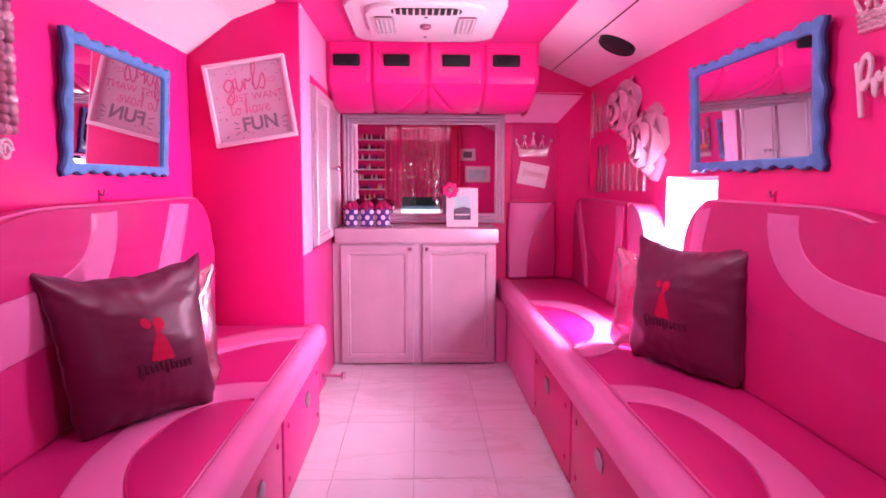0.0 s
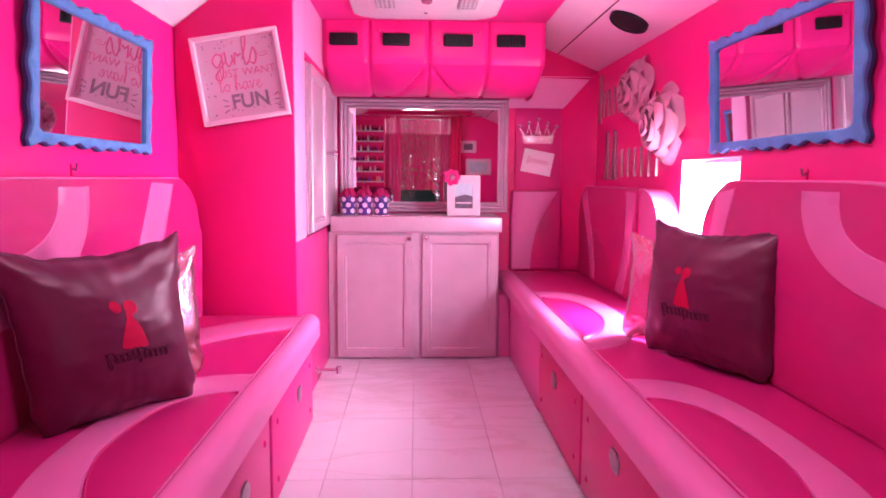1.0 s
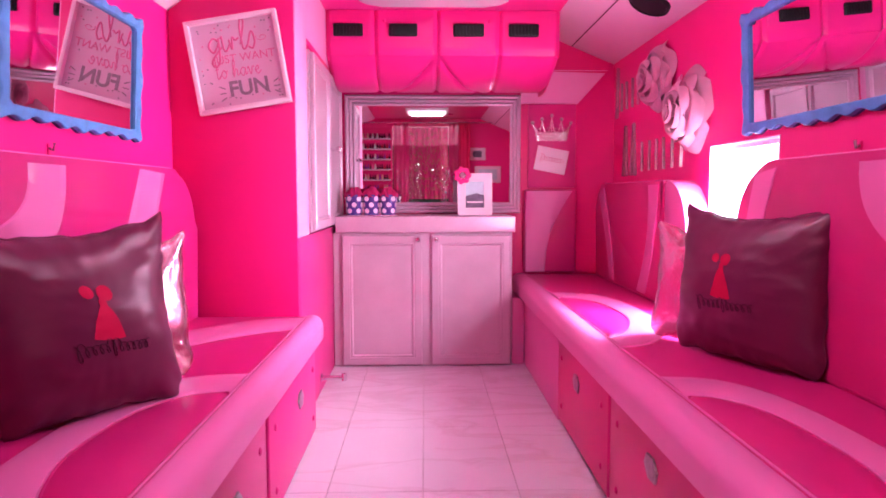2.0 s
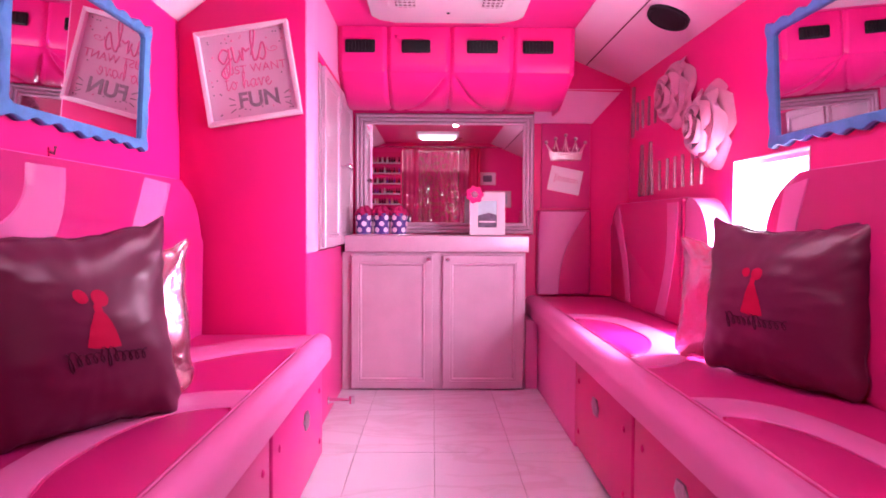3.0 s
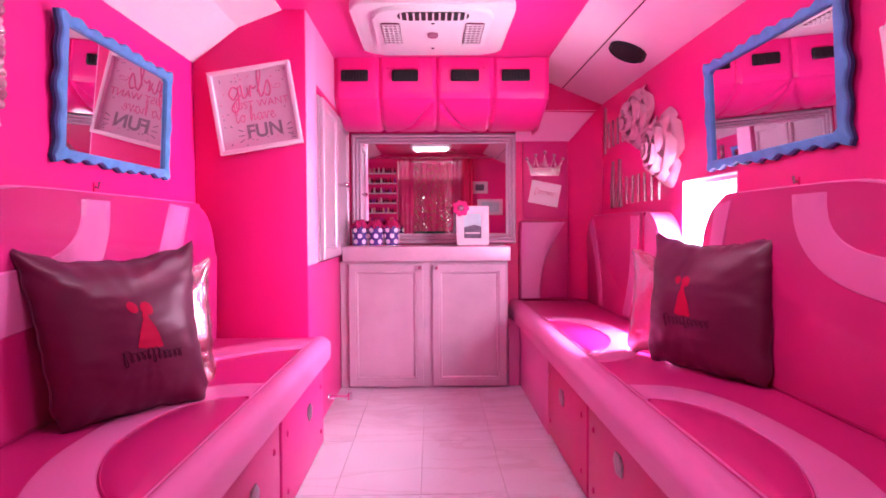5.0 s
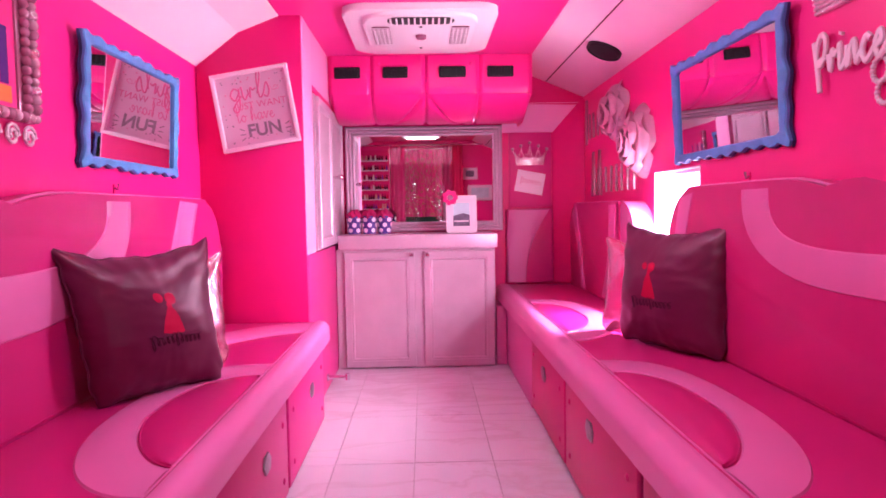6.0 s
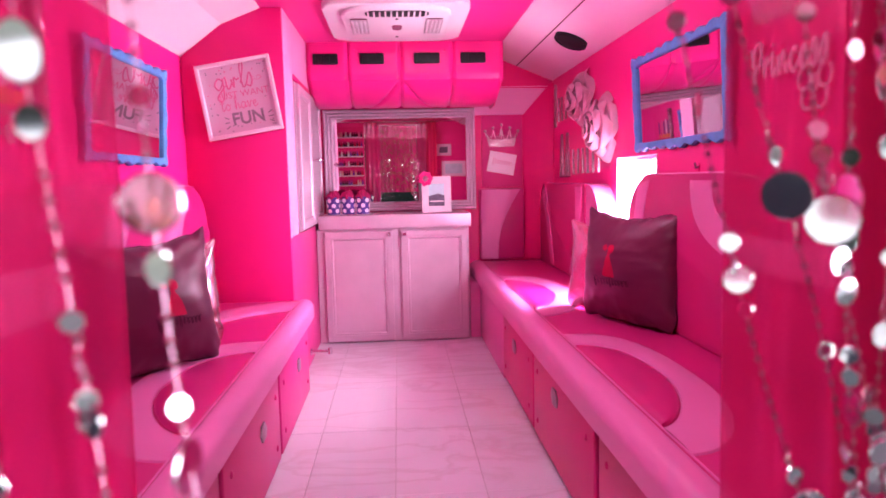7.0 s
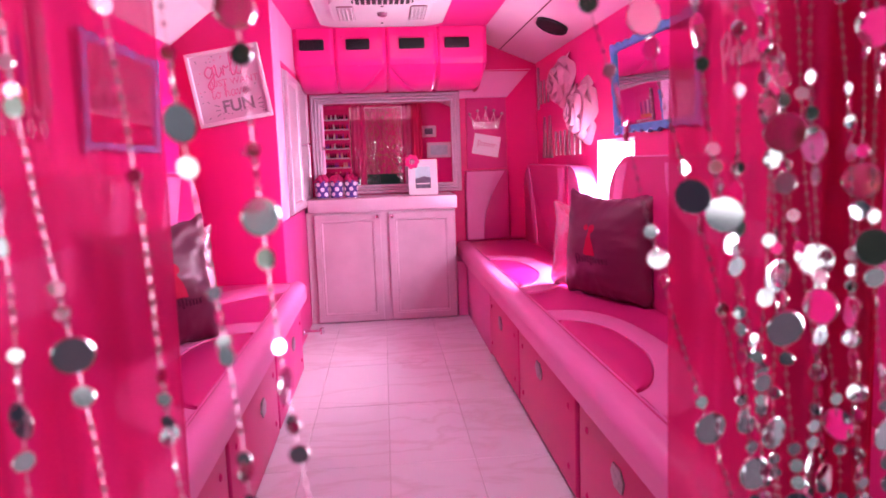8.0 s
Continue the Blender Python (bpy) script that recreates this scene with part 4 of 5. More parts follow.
# ---------------------------------------------------------------- blue mirrors with wavy frames
def wavy_mirror(name, wall, s, y0, y1, z0, z1, border, waves, label):
    t = thing(name, (wall, (y0 + y1) / 2, z0), label, "mirror", "wavy blue mirrors")
    tip = Matrix.Translation((wall + s * 0.001, 0, z0)) @ pose(0, 0, 0, 0, s * 3.0, 0) @ Matrix.Translation((-wall, 0, -z0))
    m = tip @ lay((wall, 0, 0), Y, Z, (s, 0, 0))
    cy, cz = (y0 + y1) / 2, (z0 + z1) / 2
    w, h = (y1 - y0) / 2, (z1 - z0) / 2

    def ring(grow):
        pts = []
        n = 56
        for (ax, ay), (bx, by), k in (((-1, -1), (1, -1), waves), ((1, -1), (1, 1), 4), ((1, 1), (-1, 1), waves), ((-1, 1), (-1, -1), 4)):
            for i in range(n):
                q = i / n
                px, py = ax + (bx - ax) * q, ay + (by - ay) * q
                amp = 0.0062 * math.cos(q * math.tau * k) + 0.004 * math.cos(q * math.tau * 2)
                ox, oy = (0, py) if abs(ay - by) < 0.1 else (px, 0)
                pts.append((cy + px * (w + grow) + ox * amp, cz + py * (h + grow) + oy * amp))
        return pts
    inner_w, inner_h = w - border, h - border * 0.68

    def slab(outer, z_lo, z_hi, mat, nm, round_over):
        b = bmesh.new()
        n = len(outer)
        inn = []
        for u, v in outer:
            a, c = (u - cy) / w, (v - cz) / h
            k = max(abs(a), abs(c))
            inn.append((cy + a / k * inner_w, cz + c / k * inner_h))
        rows = [(outer, z_lo), (outer, z_hi - round_over), ([(u + (p - u) * 0.10, v + (q - v) * 0.10) for (u, v), (p, q) in zip(outer, inn)], z_hi),
                ([(u + (p - u) * 0.85, v + (q - v) * 0.85) for (u, v), (p, q) in zip(outer, inn)], z_hi), (inn, z_hi - round_over), (inn, z_lo)]
        vv = [[b.verts.new(m @ Vector((u, v, z))) for u, v in r] for r, z in rows]
        for q, r in zip(vv, vv[1:] + vv[:1]):
            for i in range(n):
                b.faces.new((q[i], q[(i + 1) % n], r[(i + 1) % n], r[i]))
        return part(nm, b, mat, t)
    # back slab coloured dark to stand for shade along the frame's thickness
    slab(ring(0.001), 0.0, 0.009, M_BLUESHADE, "back_frame", 0.002)
    slab(ring(0.0), 0.0095, 0.022, M_BLUE, "front_frame", 0.004)
    lo, hi = sorted((wall + s * 0.004, wall + s * 0.010))
    b = box(lo, hi, cy - inner_w - 0.004, cy + inner_w + 0.004, cz - inner_h - 0.004, cz + inner_h + 0.004)
    b.transform(tip)
    part("glass", b, M_MIRROR, t, smooth=False)


wavy_mirror("wavy_mirror", XL, 1, 1.935, 2.715, 1.128, 1.520, 0.043, 8, "mirror in a wavy blue painted frame on the pink wall")
wavy_mirror("wavy_mirror", XR, -1, 1.795, 2.672, 1.146, 1.536, 0.046, 9, "mirror in a wavy blue painted frame on the pink wall")


# ---------------------------------------------------------------- wall hooks
def hook(x, s, y, z):
    t = thing("wall_hook", (x, y, z), "small dark pink coat hook above the back cushion", "hook", "wall hooks")
    part("plate", box(min(x, x + s * 0.004), max(x, x + s * 0.004), y - 0.005, y + 0.005, z - 0.022, z + 0.012, 0.001), M_DEEP, t)
    part("prong", tube([(x + s * 0.004, y, z), (x + s * 0.014, y, z - 0.006), (x + s * 0.018, y, z + 0.014)], 0.004, 6), M_DPEARL, t)


hook(XL, 1, 2.17, 1.065)
hook(XR, -1, 2.06, 1.065)


# ---------------------------------------------------------------- foam roses
def rose(place, r, label, seed):
    """A thick foam rose: rings of rounded, slightly cupped petals round a rolled heart."""
    rnd = random.Random(seed)
    t = thing("foam_rose", place, label, "wall flower", "foam roses")

    base = lay(Vector(place) + Vector((-0.002, 0, 0)), Y, Z, NX)
    part("backing", lathe([(r * 0.62, 0), (r * 0.66, r * 0.10), (r * 0.50, r * 0.26), (r * 0.25, r * 0.40), (r * 0.05, r * 0.44)], base, 24), M_PETAL, t)

    def petal(r0, r1, h0, h1, span, curl, ruffle, phase):
        """One cupped petal of foam sheet: it rises from the heart, swells and rolls out at its lip."""
        def f(u, v):
            e = 2 * u - 1
            k = v * (1 - 0.30 * abs(e) ** 3)
            a = e * span * (0.45 + 0.55 * math.sin(math.pi * min(1, 0.25 + 0.5 * k)))
            rad = r0 + (r1 - r0) * k ** 1.25 + 0.025 * math.sin(e * 3 + phase) * k * ruffle
            up = h0 + (h1 - h0) * math.sin(k * math.pi * 0.5) - curl * max(0, k - 0.72) ** 1.5 * 5 + ruffle * 0.04 * math.sin(e * 3.4 + phase) * k * k
            return Vector((rad * math.sin(a) * r, rad * math.cos(a) * r, up * r))
        b = sheet(18, 12, f)
        bmesh.ops.solidify(b, geom=b.faces[:], thickness=r * 0.05)
        return b
    rings = ((5, 0.30, 1.02, 0.06, 0.20, 50, 0.30, 1.0), (5, 0.26, 0.88, 0.12, 0.38, 48, 0.34, 1.0), (5, 0.22, 0.70, 0.18, 0.54, 48, 0.30, 0.8),
             (4, 0.16, 0.50, 0.24, 0.64, 56, 0.22, 0.6), (4, 0.12, 0.33, 0.28, 0.70, 60, 0.12, 0.4), (3, 0.06, 0.19, 0.30, 0.72, 75, 0.05, 0.2))
    for ring, (cnt, r0, r1, h0, h1, span, curl, ruffle) in enumerate(rings):
        for k in range(cnt):
            a = 360 / cnt * (k + 0.43 * ring) + rnd.uniform(-9, 9)
            b = petal(r0, r1 * rnd.uniform(0.94, 1.05), h0, h1, radians(span), curl, ruffle, rnd.uniform(0, 6))
            b.transform(base @ pose(0, 0, 0, 0, 0, a) @ pose(0, 0, 0, rnd.uniform(-4, 4), 0, 0))
            part("petal", b, M_PETAL, t)
    return t


rose((XR, 3.52, 1.470), 0.172, "large blush pink foam rose pinned to the wall", 1)
rose((XR, 3.145, 1.282), 0.178, "large blush pink foam rose pinned to the wall", 2)


# ---------------------------------------------------------------- silver wall letters, kept as plain upright shapes
def wall_bars(y0, z0, tall, pitch, leans, width):
    for i, lean in enumerate(leans):
        m = lay((XR - 0.001, y0 - i * pitch, z0), NY, Z, NX) @ pose(0, 0, 0, 0, 0, lean)
        b = prism(rounded(0, tall / 2, width, tall, width * 0.3, 3), m, 0.012, 0.003)
        solid("wall_bar", b, M_LETTER, "silver glitter upright bar of a wall decoration", "wall decoration", "thing", "silver wall bars")


wall_bars(4.40, 1.372, 0.280, 0.13, (2, -2), 0.030)
wall_bars(4.18, 1.402, 0.15, 0.098, (0, 4, 0, -3), 0.010)
wall_bars(4.13, 1.042, 0.275, 0.072, (-8, 8, -8, 8), 0.026)
wall_bars(3.80, 1.060, 0.145, 0.105, (3, -2, 0, 4, 0, -3), 0.010)


# ---------------------------------------------------------------- crowns, card and panel at the front
pn = solid("notice_board", box(0.630, 0.916, 4.486, 4.499, 0.985, 1.482, 0.003), M_DRAW, "dark pink inset panel on the front wall", "panel", "thing")


def crown(name, m, w, h, label, points=5):
    """A rhinestone crown, u across, v up, w off the wall."""
    t = thing(name, m.translation, label, "crown", "crowns")

    def peak(k):
        mid = (points - 1) / 2
        return h * (0.60 + 0.26 * (1 - abs(k - mid) / mid))

    def top(u):
        k = (u + 0.5) * (points - 1)
        f = abs(k - round(k)) * 2
        return h * 0.30 + (peak(round(k)) - h * 0.30) * (1 - f) ** 2.4

    n = 64
    part("plate", prism([(-w * 0.36, 0), (w * 0.36, 0), (w * 0.40, h * 0.31), (-w * 0.40, h * 0.31)], m, 0.005, 0.001), M_RHINE, t)
    rim = [m @ Vector(((i / n - 0.5) * w * (0.80 + 0.20 * top(i / n - 0.5) / h), top(i / n - 0.5), 0.006)) for i in range(n + 1)]
    part("outline", tube(rim, w * 0.020, 6), M_RHINE, t, "sparkling openwork outline")
    for i in range(points - 1):
        u = (i + 0.5) / (points - 1) - 0.5
        part("stone", ball(m @ Vector((u * w * 0.80, h * 0.44, 0.006)), w * 0.022, 8, 6), M_RHINE, t)
    for r in range(4):
        b = None
        for i in range(17):
            b = ball(m @ Vector(((i / 16 - 0.5) * w * (0.70 + 0.03 * r), h * (0.04 + 0.085 * r), 0.007)), w * 0.021, 6, 4, bm=b)
        part("rhinestone_band", b, M_RHINE, t, "sparkling rhinestone band")
    for i in range(points):
        u = i / (points - 1) - 0.5
        part("stone", ball(m @ Vector((u * w * (0.80 + 0.20 * top(u) / h), top(u) + w * 0.035, 0.008)), w * 0.045, 10, 7), M_PEARL, t)
        part("spike", tube([m @ Vector((u * w * 0.66, h * 0.33, 0.008)), m @ Vector((u * w * (0.80 + 0.20 * top(u) / h), top(u), 0.008))], w * 0.016, 6), M_RHINE, t)


crown("silver_crown", lay((0.770, 4.484, 1.262), X, Z, NY), 0.25, 0.165, "silver rhinestone crown on the dark pink panel")
card = thing("note_card", (0.77, 4.484, 1.06), "pale pink card with handwriting, pinned crooked", "card")
mc = lay((0.770, 4.484, 1.148), X, Z, NY) @ pose(0, 0, 0, 0, 0, -11)
part("sheet", prism([(-0.095, -0.072), (0.095, -0.072), (0.095, 0.072), (-0.095, 0.072)], mc, 0.003), M_SIGNF, card, smooth=False)
line = [(-0.07 + 0.14 * k / 90 + 0.008 * math.sin(k * 0.6), 0.004 + (0.026 if k < 12 else 0.012) * math.cos(k * 0.6), 0.0042) for k in range(91)]
part("writing", tube([mc @ Vector(p) for p in line], 0.0016, 5), M_ROSEINK, card, "rose looping handwriting")

# ---------------------------------------------------------------- things on the counter
ph = thing("photo_frame", (0.29, 4.20, 0.826), "white photo frame with a pink flower, standing on the counter", "photo frame")
mp = lay((0.290, 4.195, 0.827), X, Z, NY) @ pose(0, 0, 0, -6, 0, 0)
W2, H2 = 0.097, 0.235
for q in ([(-W2, 0), (-W2 + 0.045, 0), (-W2 + 0.045, H2), (-W2, H2)], [(W2 - 0.045, 0), (W2, 0), (W2, H2), (W2 - 0.045, H2)],
          [(-W2 + 0.045, 0), (W2 - 0.045, 0), (W2 - 0.045, 0.042), (-W2 + 0.045, 0.042)], [(-W2 + 0.045, H2 - 0.045), (W2 - 0.045, H2 - 0.045), (W2 - 0.045, H2), (-W2 + 0.045, H2)]):
    part("frame_side", prism(q, mp, 0.018), M_SIGNF, ph, smooth=False)
pic = part("picture", prism([(-0.055, 0.038), (0.055, 0.038), (0.055, 0.195), (-0.055, 0.195)], mp, 0.007), M_PHOTO1, ph, smooth=False)
part("dark_band", prism([(-0.052, 0.042), (0.052, 0.042), (0.052, 0.112), (0.01, 0.124), (-0.052, 0.108)], mp @ Matrix.Translation((0, 0, 0.0075)), 0.0006), M_PHOTO2, pic, smooth=False)
part("plain_bar", prism([(-0.045, 0.070), (0.045, 0.070), (0.045, 0.078), (-0.045, 0.078)], mp @ Matrix.Translation((0, 0, 0.0088)), 0.0005), M_SIGNF, pic, smooth=False)
part("stand", prism([(-0.03, 0), (0.03, 0), (0.01, 0.17), (-0.01, 0.17)], mp @ pose(0, 0, -0.05, 14, 0, 0), 0.004), M_BLACK, ph, smooth=False)
fl = part("flower", ball(mp @ Vector((-0.070, 0.222, 0.030)), 0.018, 10, 7), M_PEARL, ph, "pearl-centred pink fabric flower")
for k in range(14):
    a = k / 14 * math.tau
    rr = 0.030 if k % 2 else 0.037
    part("petal", ball(mp @ Vector((-0.070 + rr * math.cos(a), 0.222 + rr * math.sin(a), 0.024)), 0.014, 8, 6, (1, 0.6, 1)), M_MAG, fl)


def tin(x, y, label, seed):
    rnd = random.Random(seed)
    t = thing("polka_dot_tin", (x, y, 0.834), label, "tin", "polka dot tins")
    m = lay((x, y, 0.834), X, Y, Z)
    r0, r1, h = 0.039, 0.047, 0.108
    part("bucket", lathe([(r0, 0), (r1, h), (r1 + 0.002, h + 0.002), (r1 - 0.003, h), (r0 - 0.002, 0.01)], m, 24), M_PURPLE, t)
    for row in range(3):
        for k in range(5):
            a = (k + 0.5 * (row % 2)) / 5 * math.tau + 0.4
            z = 0.021 + 0.033 * row
            r = r0 + (r1 - r0) * z / h + 0.0006
            n = Vector((math.cos(a), math.sin(a), -0.08)).normalized()
            u = Vector((-math.sin(a), math.cos(a), 0))
            part("dot", lathe([(0.0138, -0.003), (0.0138, 0.0008), (0.0005, 0.0018)], lay((x + r * n.x, y + r * n.y, 0.834 + z), u, n.cross(u), n), 12), M_DOT, t)

    def ruff(u, v):
        a = u * math.tau
        rr = (r1 + 0.004) * (1 - v) ** 0.5 * (1 + 0.20 * math.sin(a * 7 + v * 5))
        return Vector((x + rr * math.cos(a), y + rr * math.sin(a), 0.834 + h - 0.008 + 0.046 * v + 0.022 * noise.noise(Vector((a * 3, v * 6, seed)))))
    part("tulle", sheet(40, 8, ruff), M_TULLE, t, "crumpled magenta tulle")


tray = solid("tray", box(-0.425, -0.130, 4.11, 4.22, 0.8265, 0.8335, 0.003), M_CHROME, "thin silver tray under the tins", "tray", "thing")
for k, x in enumerate((-0.380, -0.286, -0.192)):
    tin(x, 4.165, "purple polka dot tin filled with magenta tulle", k)


# ---------------------------------------------------------------- script sign and crown on the right wall
b = script("Princess", lay((XR - 0.018, 1.672, 1.304), NY, Z, NX), 0.058, 0.0088, 0.7)
solid("script_sign", b, M_SIGNF, "white raised script lettering on the pink wall", "wall lettering", "thing")
crown("silver_crown", lay((XR - 0.001, 1.575, 1.465), NY, Z, NX), 0.30, 0.16, "silver rhinestone crown above the script lettering")
orn = thing("beaded_flower", (XR, 1.40, 1.20), "pale pink openwork beaded flower on the wall", "ornament")
for k in range(5):
    a0 = k / 5 * math.tau + 0.3
    cy, cz = 1.372 + 0.046 * math.cos(a0), 1.262 + 0.046 * math.sin(a0)
    petal_b = None
    for a in range(16):
        th = a / 16 * math.tau
        petal_b = ball((XR - 0.010, cy + 0.028 * math.cos(th), cz + 0.028 * math.sin(th)), 0.0068, 8, 6, bm=petal_b)
    part("petal", petal_b, M_SIGNF, orn)
part("heart", ball((XR - 0.010, 1.372, 1.262), 0.015, 10, 7), M_SIGNF, orn)

# ---------------------------------------------------------------- pearl frame on the left wall
pf = thing("pearl_frame", (XL, 1.42, 1.145), "picture framed with pink pearls and lacy scrollwork", "picture frame")
PY0, PY1, PZ0, PZ1 = 1.16, 1.685, 1.225, 1.560
part("board", box(XL + 0.001, XL + 0.010, PY0, PY1, PZ0, PZ1), M_MAG, pf, smooth=False)
part("frame_back", box(XL + 0.002, XL + 0.016, PY1 - 0.055, PY1 + 0.012, PZ0 - 0.012, PZ1 + 0.012, 0.003), M_DPEARL, pf)
part("frame_back", box(XL + 0.002, XL + 0.016, PY0, PY1 - 0.055, PZ0 - 0.012, PZ0 + 0.02, 0.003), M_DPEARL, pf)
for k, (y, c) in enumerate(((1.58, M_PURPLE), (1.52, M_SIGNF), (1.46, M_PURPLE), (1.40, M_ROSEINK), (1.32, M_PURPLE))):
    part("painted_shape", box(XL + 0.011, XL + 0.0125, y - 0.016, y + 0.016, 1.30, 1.44 + 0.02 * (k % 2), 0.0005), c, pf, smooth=False)
    part("painted_shape", box(XL + 0.011, XL + 0.0122, y - 0.026, y + 0.026, 1.255, 1.296), material("orange_paint", (0.75, 0.20, 0.05), 0.5) if k == 0 else bpy.data.materials["orange_paint"], pf, smooth=False)
for k in range(15):
    z = PZ0 + k * (PZ1 - PZ0) / 14
    part("pearl", ball((XL + 0.026, PY1, z), 0.016 if k % 4 else 0.012, 12, 8), M_RHINE if k % 4 == 3 else (M_DPEARL if k % 2 else M_PEARL), pf)
    part("pearl", ball((XL + 0.022, PY1 - 0.03, z), 0.014, 10, 7), M_DPEARL, pf)
for k in range(18):
    part("pearl", ball((XL + 0.026, PY1 - 0.03 - k * 0.028, PZ0), 0.015, 12, 8), (M_DPEARL if k % 2 else M_PEARL) if k % 5 else M_RHINE, pf)
for k in range(7):
    cy = PY1 - 0.01 - 0.075 * k
    pts = [(XL + 0.012, cy + (0.030 - 0.0012 * a) * math.cos(a * 0.55), 1.178 + (0.030 - 0.0012 * a) * math.sin(a * 0.55)) for a in range(20)]
    part("scroll", tube(pts, 0.0045, 6), M_SIGNF, pf, "white lacy scroll")

# ---------------------------------------------------------------- rear wall: polish rack, pictures
rack = thing("polish_rack", (-0.59, YB, 0.75), "white wall rack filled with nail polish bottles", "rack")
part("back_board", box(-0.78, -0.400, YB + 0.002, YB + 0.010, 0.72, 1.76), M_DEEP, rack, smooth=False)
bm_b = lathe([(0.011, 0), (0.012, 0.03), (0.006, 0.038), (0.006, 0.065), (0.001, 0.066)], Matrix.Identity(4), 8)
proto = [mesh_of(bm_b.copy(), "bottle", mt, True) for mt in M_BOTTLES]
bm_b.free()
rnd = random.Random(5)
for r in range(8):
    z = 0.74 + 0.125 * r
    part("shelf", box(-0.78, -0.400, YB + 0.010, YB + 0.050, z, z + 0.010), M_SIGNW, rack, smooth=False)
    part("lip", box(-0.78, -0.400, YB + 0.050, YB + 0.054, z, z + 0.014), M_SIGNW, rack, smooth=False)
    for k in range(13):
        shared("bottle", rnd.choice(proto + [proto[4]] * 5), rack, pose(-0.765 + 0.0290 * k, YB + 0.030, z + 0.011))
for x, z, w, h, c in ((0.66, 1.44, 0.20, 0.15, M_PHOTO2), (0.79, 1.19, 0.32, 0.20, M_PHOTO1)):
    t = thing("framed_picture", (x, YB, z - h / 2), "white framed picture on the rear wall", "picture", "rear pictures")
    mq = lay((x, YB + 0.002, z), NX, Z, Y)
    part("frame", prism([(-w / 2, -h / 2), (w / 2, -h / 2), (w / 2, h / 2), (-w / 2, h / 2)], mq, 0.016, 0.003), M_SIGNF, t)
    part("print", prism(rounded(0, 0, w - 0.09, h - 0.07, 0.01, 3), mq @ Matrix.Translation((0, 0, 0.0165)), 0.001), c, t)


# ---------------------------------------------------------------- curtains in the doorway
def drape(name, x0, x1, y, z0, z1, folds, depth, mat, label, seed):
    t = thing(name, ((x0 + x1) / 2, y, z0), label, "curtain", "doorway curtains")

    def f(u, v):
        x = x0 + (x1 - x0) * u
        ph = u * folds * math.tau + seed
        d = depth * (0.4 + 0.6 * v) * math.sin(ph + 0.5 * math.sin(v * 3 + seed)) + 0.006 * math.sin(v * 7 + u * 11)
        return Vector((x + 0.004 * math.sin(v * 5 + seed), y + d, z1 + (z0 - z1) * v))
    part("cloth", sheet(90, 24, f), mat, t)
    return t


drape("sheer_curtain", -0.37, -0.183, 0.20, 0.03, 1.80, 3.2, 0.012, M_SHEER, "sheer hot pink curtain drawn to one side of the doorway", 0.4)
drape("sheer_curtain", 0.305, 0.50, 0.20, 0.03, 1.80, 3.4, 0.012, M_SHEER, "sheer hot pink curtain drawn to one side of the doorway", 2.0)
drape("crimson_curtain", 0.425, 0.56, 0.235, 0.03, 1.80, 3, 0.012, M_DRAPE, "crimson pink curtain behind the sheer one", 1.0)
# extra panel added behind the camera path to redden the mirrored doorway
drape("crimson_curtain", -0.27, 0.33, -0.66, 0.885, 1.94, 7, 0.014, M_SHEER, "sheer crimson panel added outside to redden the mirror reflection", 3.0)
rod = thing("curtain_rod", (0.1, 0.20, 1.80), "thin chrome curtain rod across the doorway", "curtain rod")
part("rod", tube([(XL + 0.004, 0.205, 1.812), (XR - 0.004, 0.205, 1.812)], 0.008, 10), M_CHROME, rod)

disc_me, gold_me, near_me = {}, {}, {}
for r in (0.0118, 0.0068, 0.0046):
    disc_me[r] = mesh_of(lathe([(r * 0.94, -0.0006), (r, -0.0002), (r, 0.0002), (r * 0.94, 0.0006)], Matrix.Identity(4), 26 if r > 0.009 else 16), "disc", M_DISC, False)
    near_me[r] = disc_me[r].copy()
    near_me[r].transform(Matrix.Scale(0.75, 4))
    gold_me[r] = mesh_of(lathe([(r * 0.94, -0.0006), (r, -0.0002), (r, 0.0002), (r * 0.94, 0.0006)], Matrix.Identity(4), 10), "disc", M_GOLDB, False)


def octa(b, p, r):
    v = [b.verts.new(p + Vector(d) * r) for d in ((1, 0, 0), (-1, 0, 0), (0, 1, 0), (0, -1, 0), (0, 0, 1), (0, 0, -1))]
    for i, j, k in ((0, 2, 4), (2, 1, 4), (1, 3, 4), (3, 0, 4), (2, 0, 5), (1, 2, 5), (3, 1, 5), (0, 3, 5)):
        b.faces.new((v[i], v[j], v[k]))


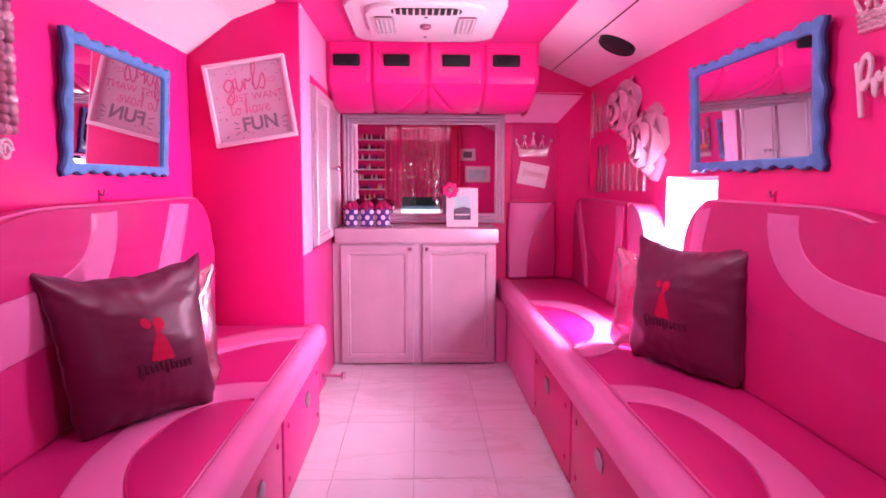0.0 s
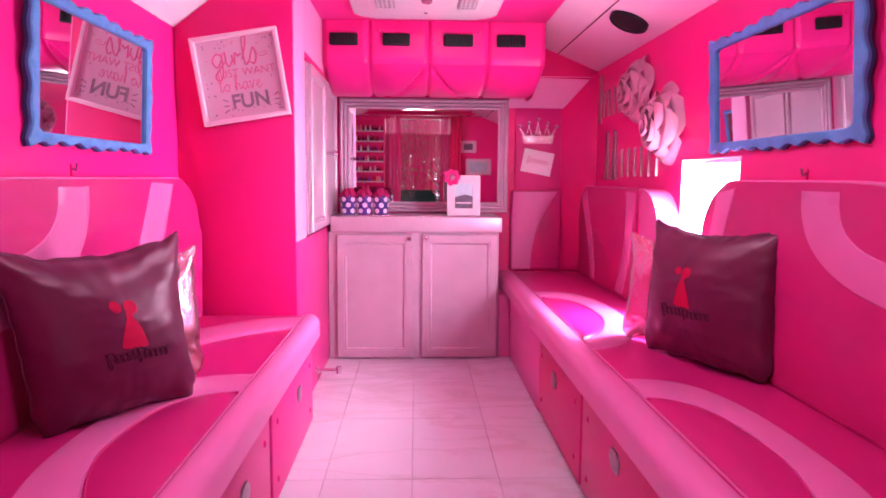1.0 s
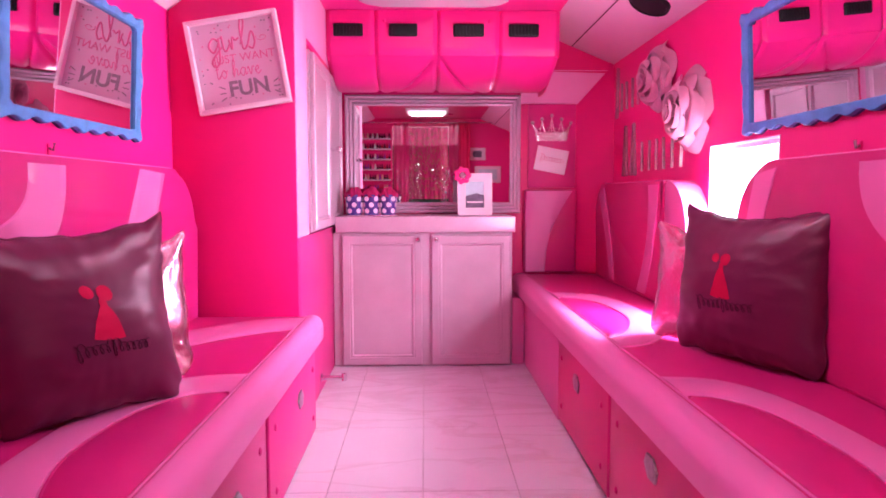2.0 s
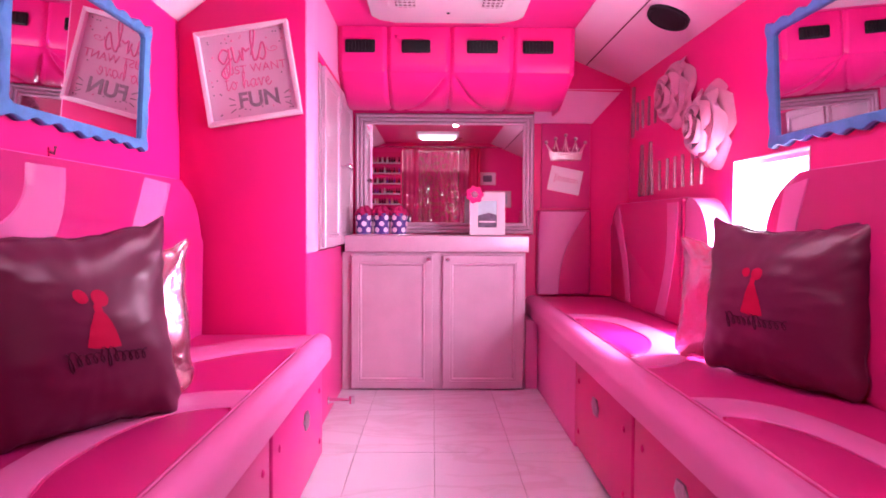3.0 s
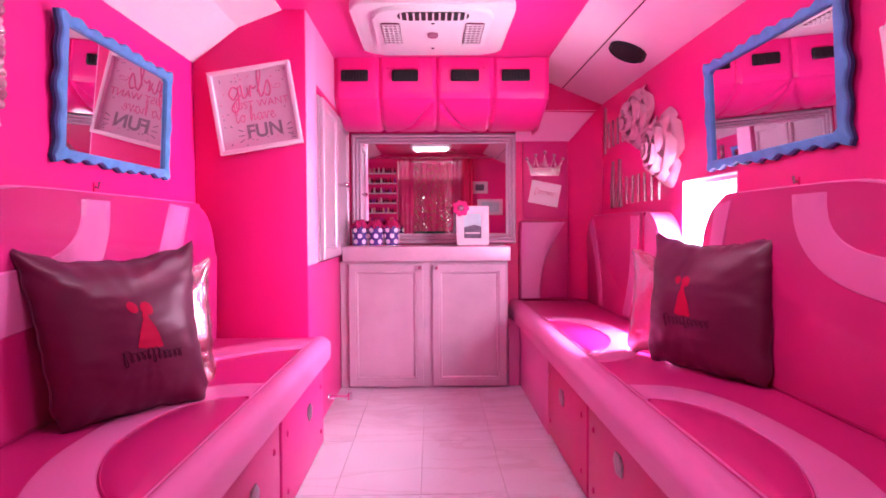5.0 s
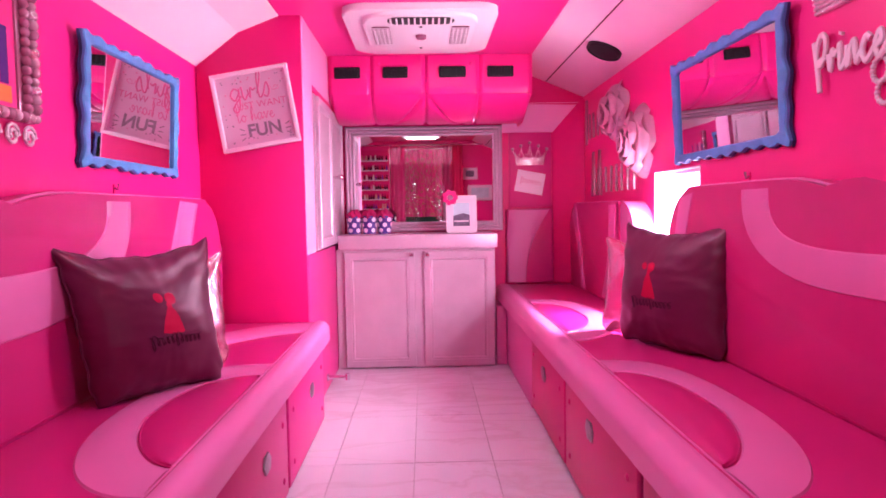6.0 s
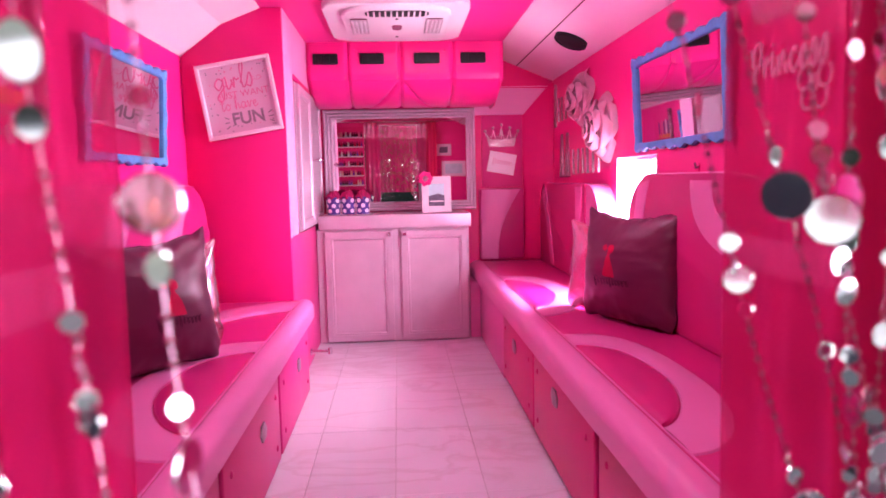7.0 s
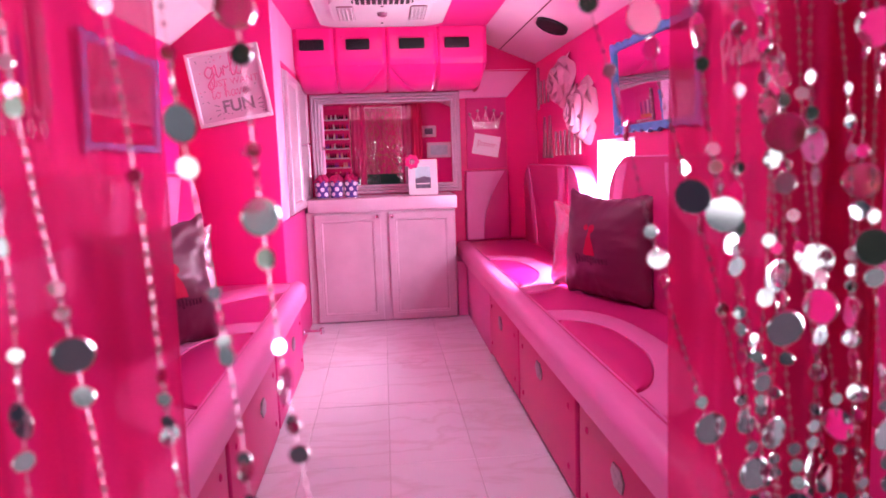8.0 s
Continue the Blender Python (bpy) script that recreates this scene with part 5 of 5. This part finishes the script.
def bead_curtain(label, strands, ztop, zbot, zlo, zhi, mat, seed, face, discs):
    rnd = random.Random(seed)
    t = thing("bead_curtain", (strands[0][0], strands[0][1], zbot), label, "bead curtain", "bead curtains")
    part("rail", box(min(s[0] for s in strands) - 0.02, max(s[0] for s in strands) + 0.02, -0.17 if strands[0][1] > -0.3 else -0.61, 0.0 if strands[0][1] > -0.3 else -0.59, ztop, ztop + 0.014), M_CHROME, t, smooth=False)
    for x, y, lean in strands:
        def at(z):
            return Vector((x + lean * (1.05 - z) + 0.0025 * math.sin(z * 21 + x * 90), y + 0.002 * math.sin(z * 17 + x * 70), z))
        b = tube([at(ztop - (ztop - zbot) * i / 40) for i in range(41)], 0.0003, 4)
        hung = []
        z = ztop - 0.02 - rnd.uniform(0, 0.12)
        while z > zbot:
            for k in range(rnd.randint(3, 8)):
                octa(b, at(z), 0.0017)
                z -= 0.0072
            for k in range(rnd.randint(1, 3)):
                z -= 0.0050
                hung.append((z, 0.0046)), octa(b, at(z - 0.0052), 0.0018)
                z -= 0.0062
            if rnd.random() < 0.72:
                z -= 0.0125
                hung.append((z, 0.0118))
                z -= 0.0190
            for k in range(rnd.randint(1, 2)):
                r = rnd.choice((0.0068, 0.0068, 0.0046))
                hung.append((z, r))
                z -= r * 2 + 0.001
        s = part("strand", b, mat, t, smooth=False)
        for z, r in hung:
            if zlo < z < zhi:
                turn = rnd.gauss(0, face)
                shared("disc", discs[r], s, Matrix.Translation(at(z) + Vector((0, -0.0012, 0))) @ pose(0, 0, 0, 0, 0, turn) @ pose(0, 0, 0, 90 + rnd.gauss(0, 3.5), 0, 0))
    return t


rnd = random.Random(21)
left = [(-0.150, -0.14, 0.03), (-0.125, -0.15, 0.085), (-0.090, -0.14, 0.08), (-0.062, -0.145, 0.085), (-0.036, -0.14, 0.09)]
left += [(-0.172 - 0.022 * k, -0.13 + rnd.uniform(-0.02, 0.02), 0.02) for k in range(8)]
right = [(0.176, -0.030, 0.30), (0.209, -0.030, 0.26), (0.228, -0.04, 0.20)]
right += [(0.243 + 0.0102 * k, -0.035 + rnd.uniform(-0.03, 0.03), rnd.uniform(0.02, 0.20)) for k in range(32)]
bead_curtain("silver disc bead curtain strands hanging in the doorway", left, 1.782, 0.30, 0.74, 1.34, M_BEAD, 31, 44, near_me)
bead_curtain("dense silver disc bead curtain strands hanging in the doorway", right[:17], 1.782, 0.30, 0.76, 1.30, M_BEAD, 32, 55, disc_me)
bead_curtain("dense silver disc bead curtain strands hanging in the doorway", right[17:], 1.782, 0.30, 0.82, 1.22, M_BEAD, 33, 55, disc_me)
# stand-in strands added behind the camera path, for the mirror only
bead_curtain("gold bead strands added outside for the mirror reflection", [(-0.24 + 0.021 * k, -0.60 + rnd.uniform(-0.02, 0.02), 0.0) for k in range(27)], 1.935, 0.88, 0.90, 1.85, M_GOLDB, 34, 40, gold_me)
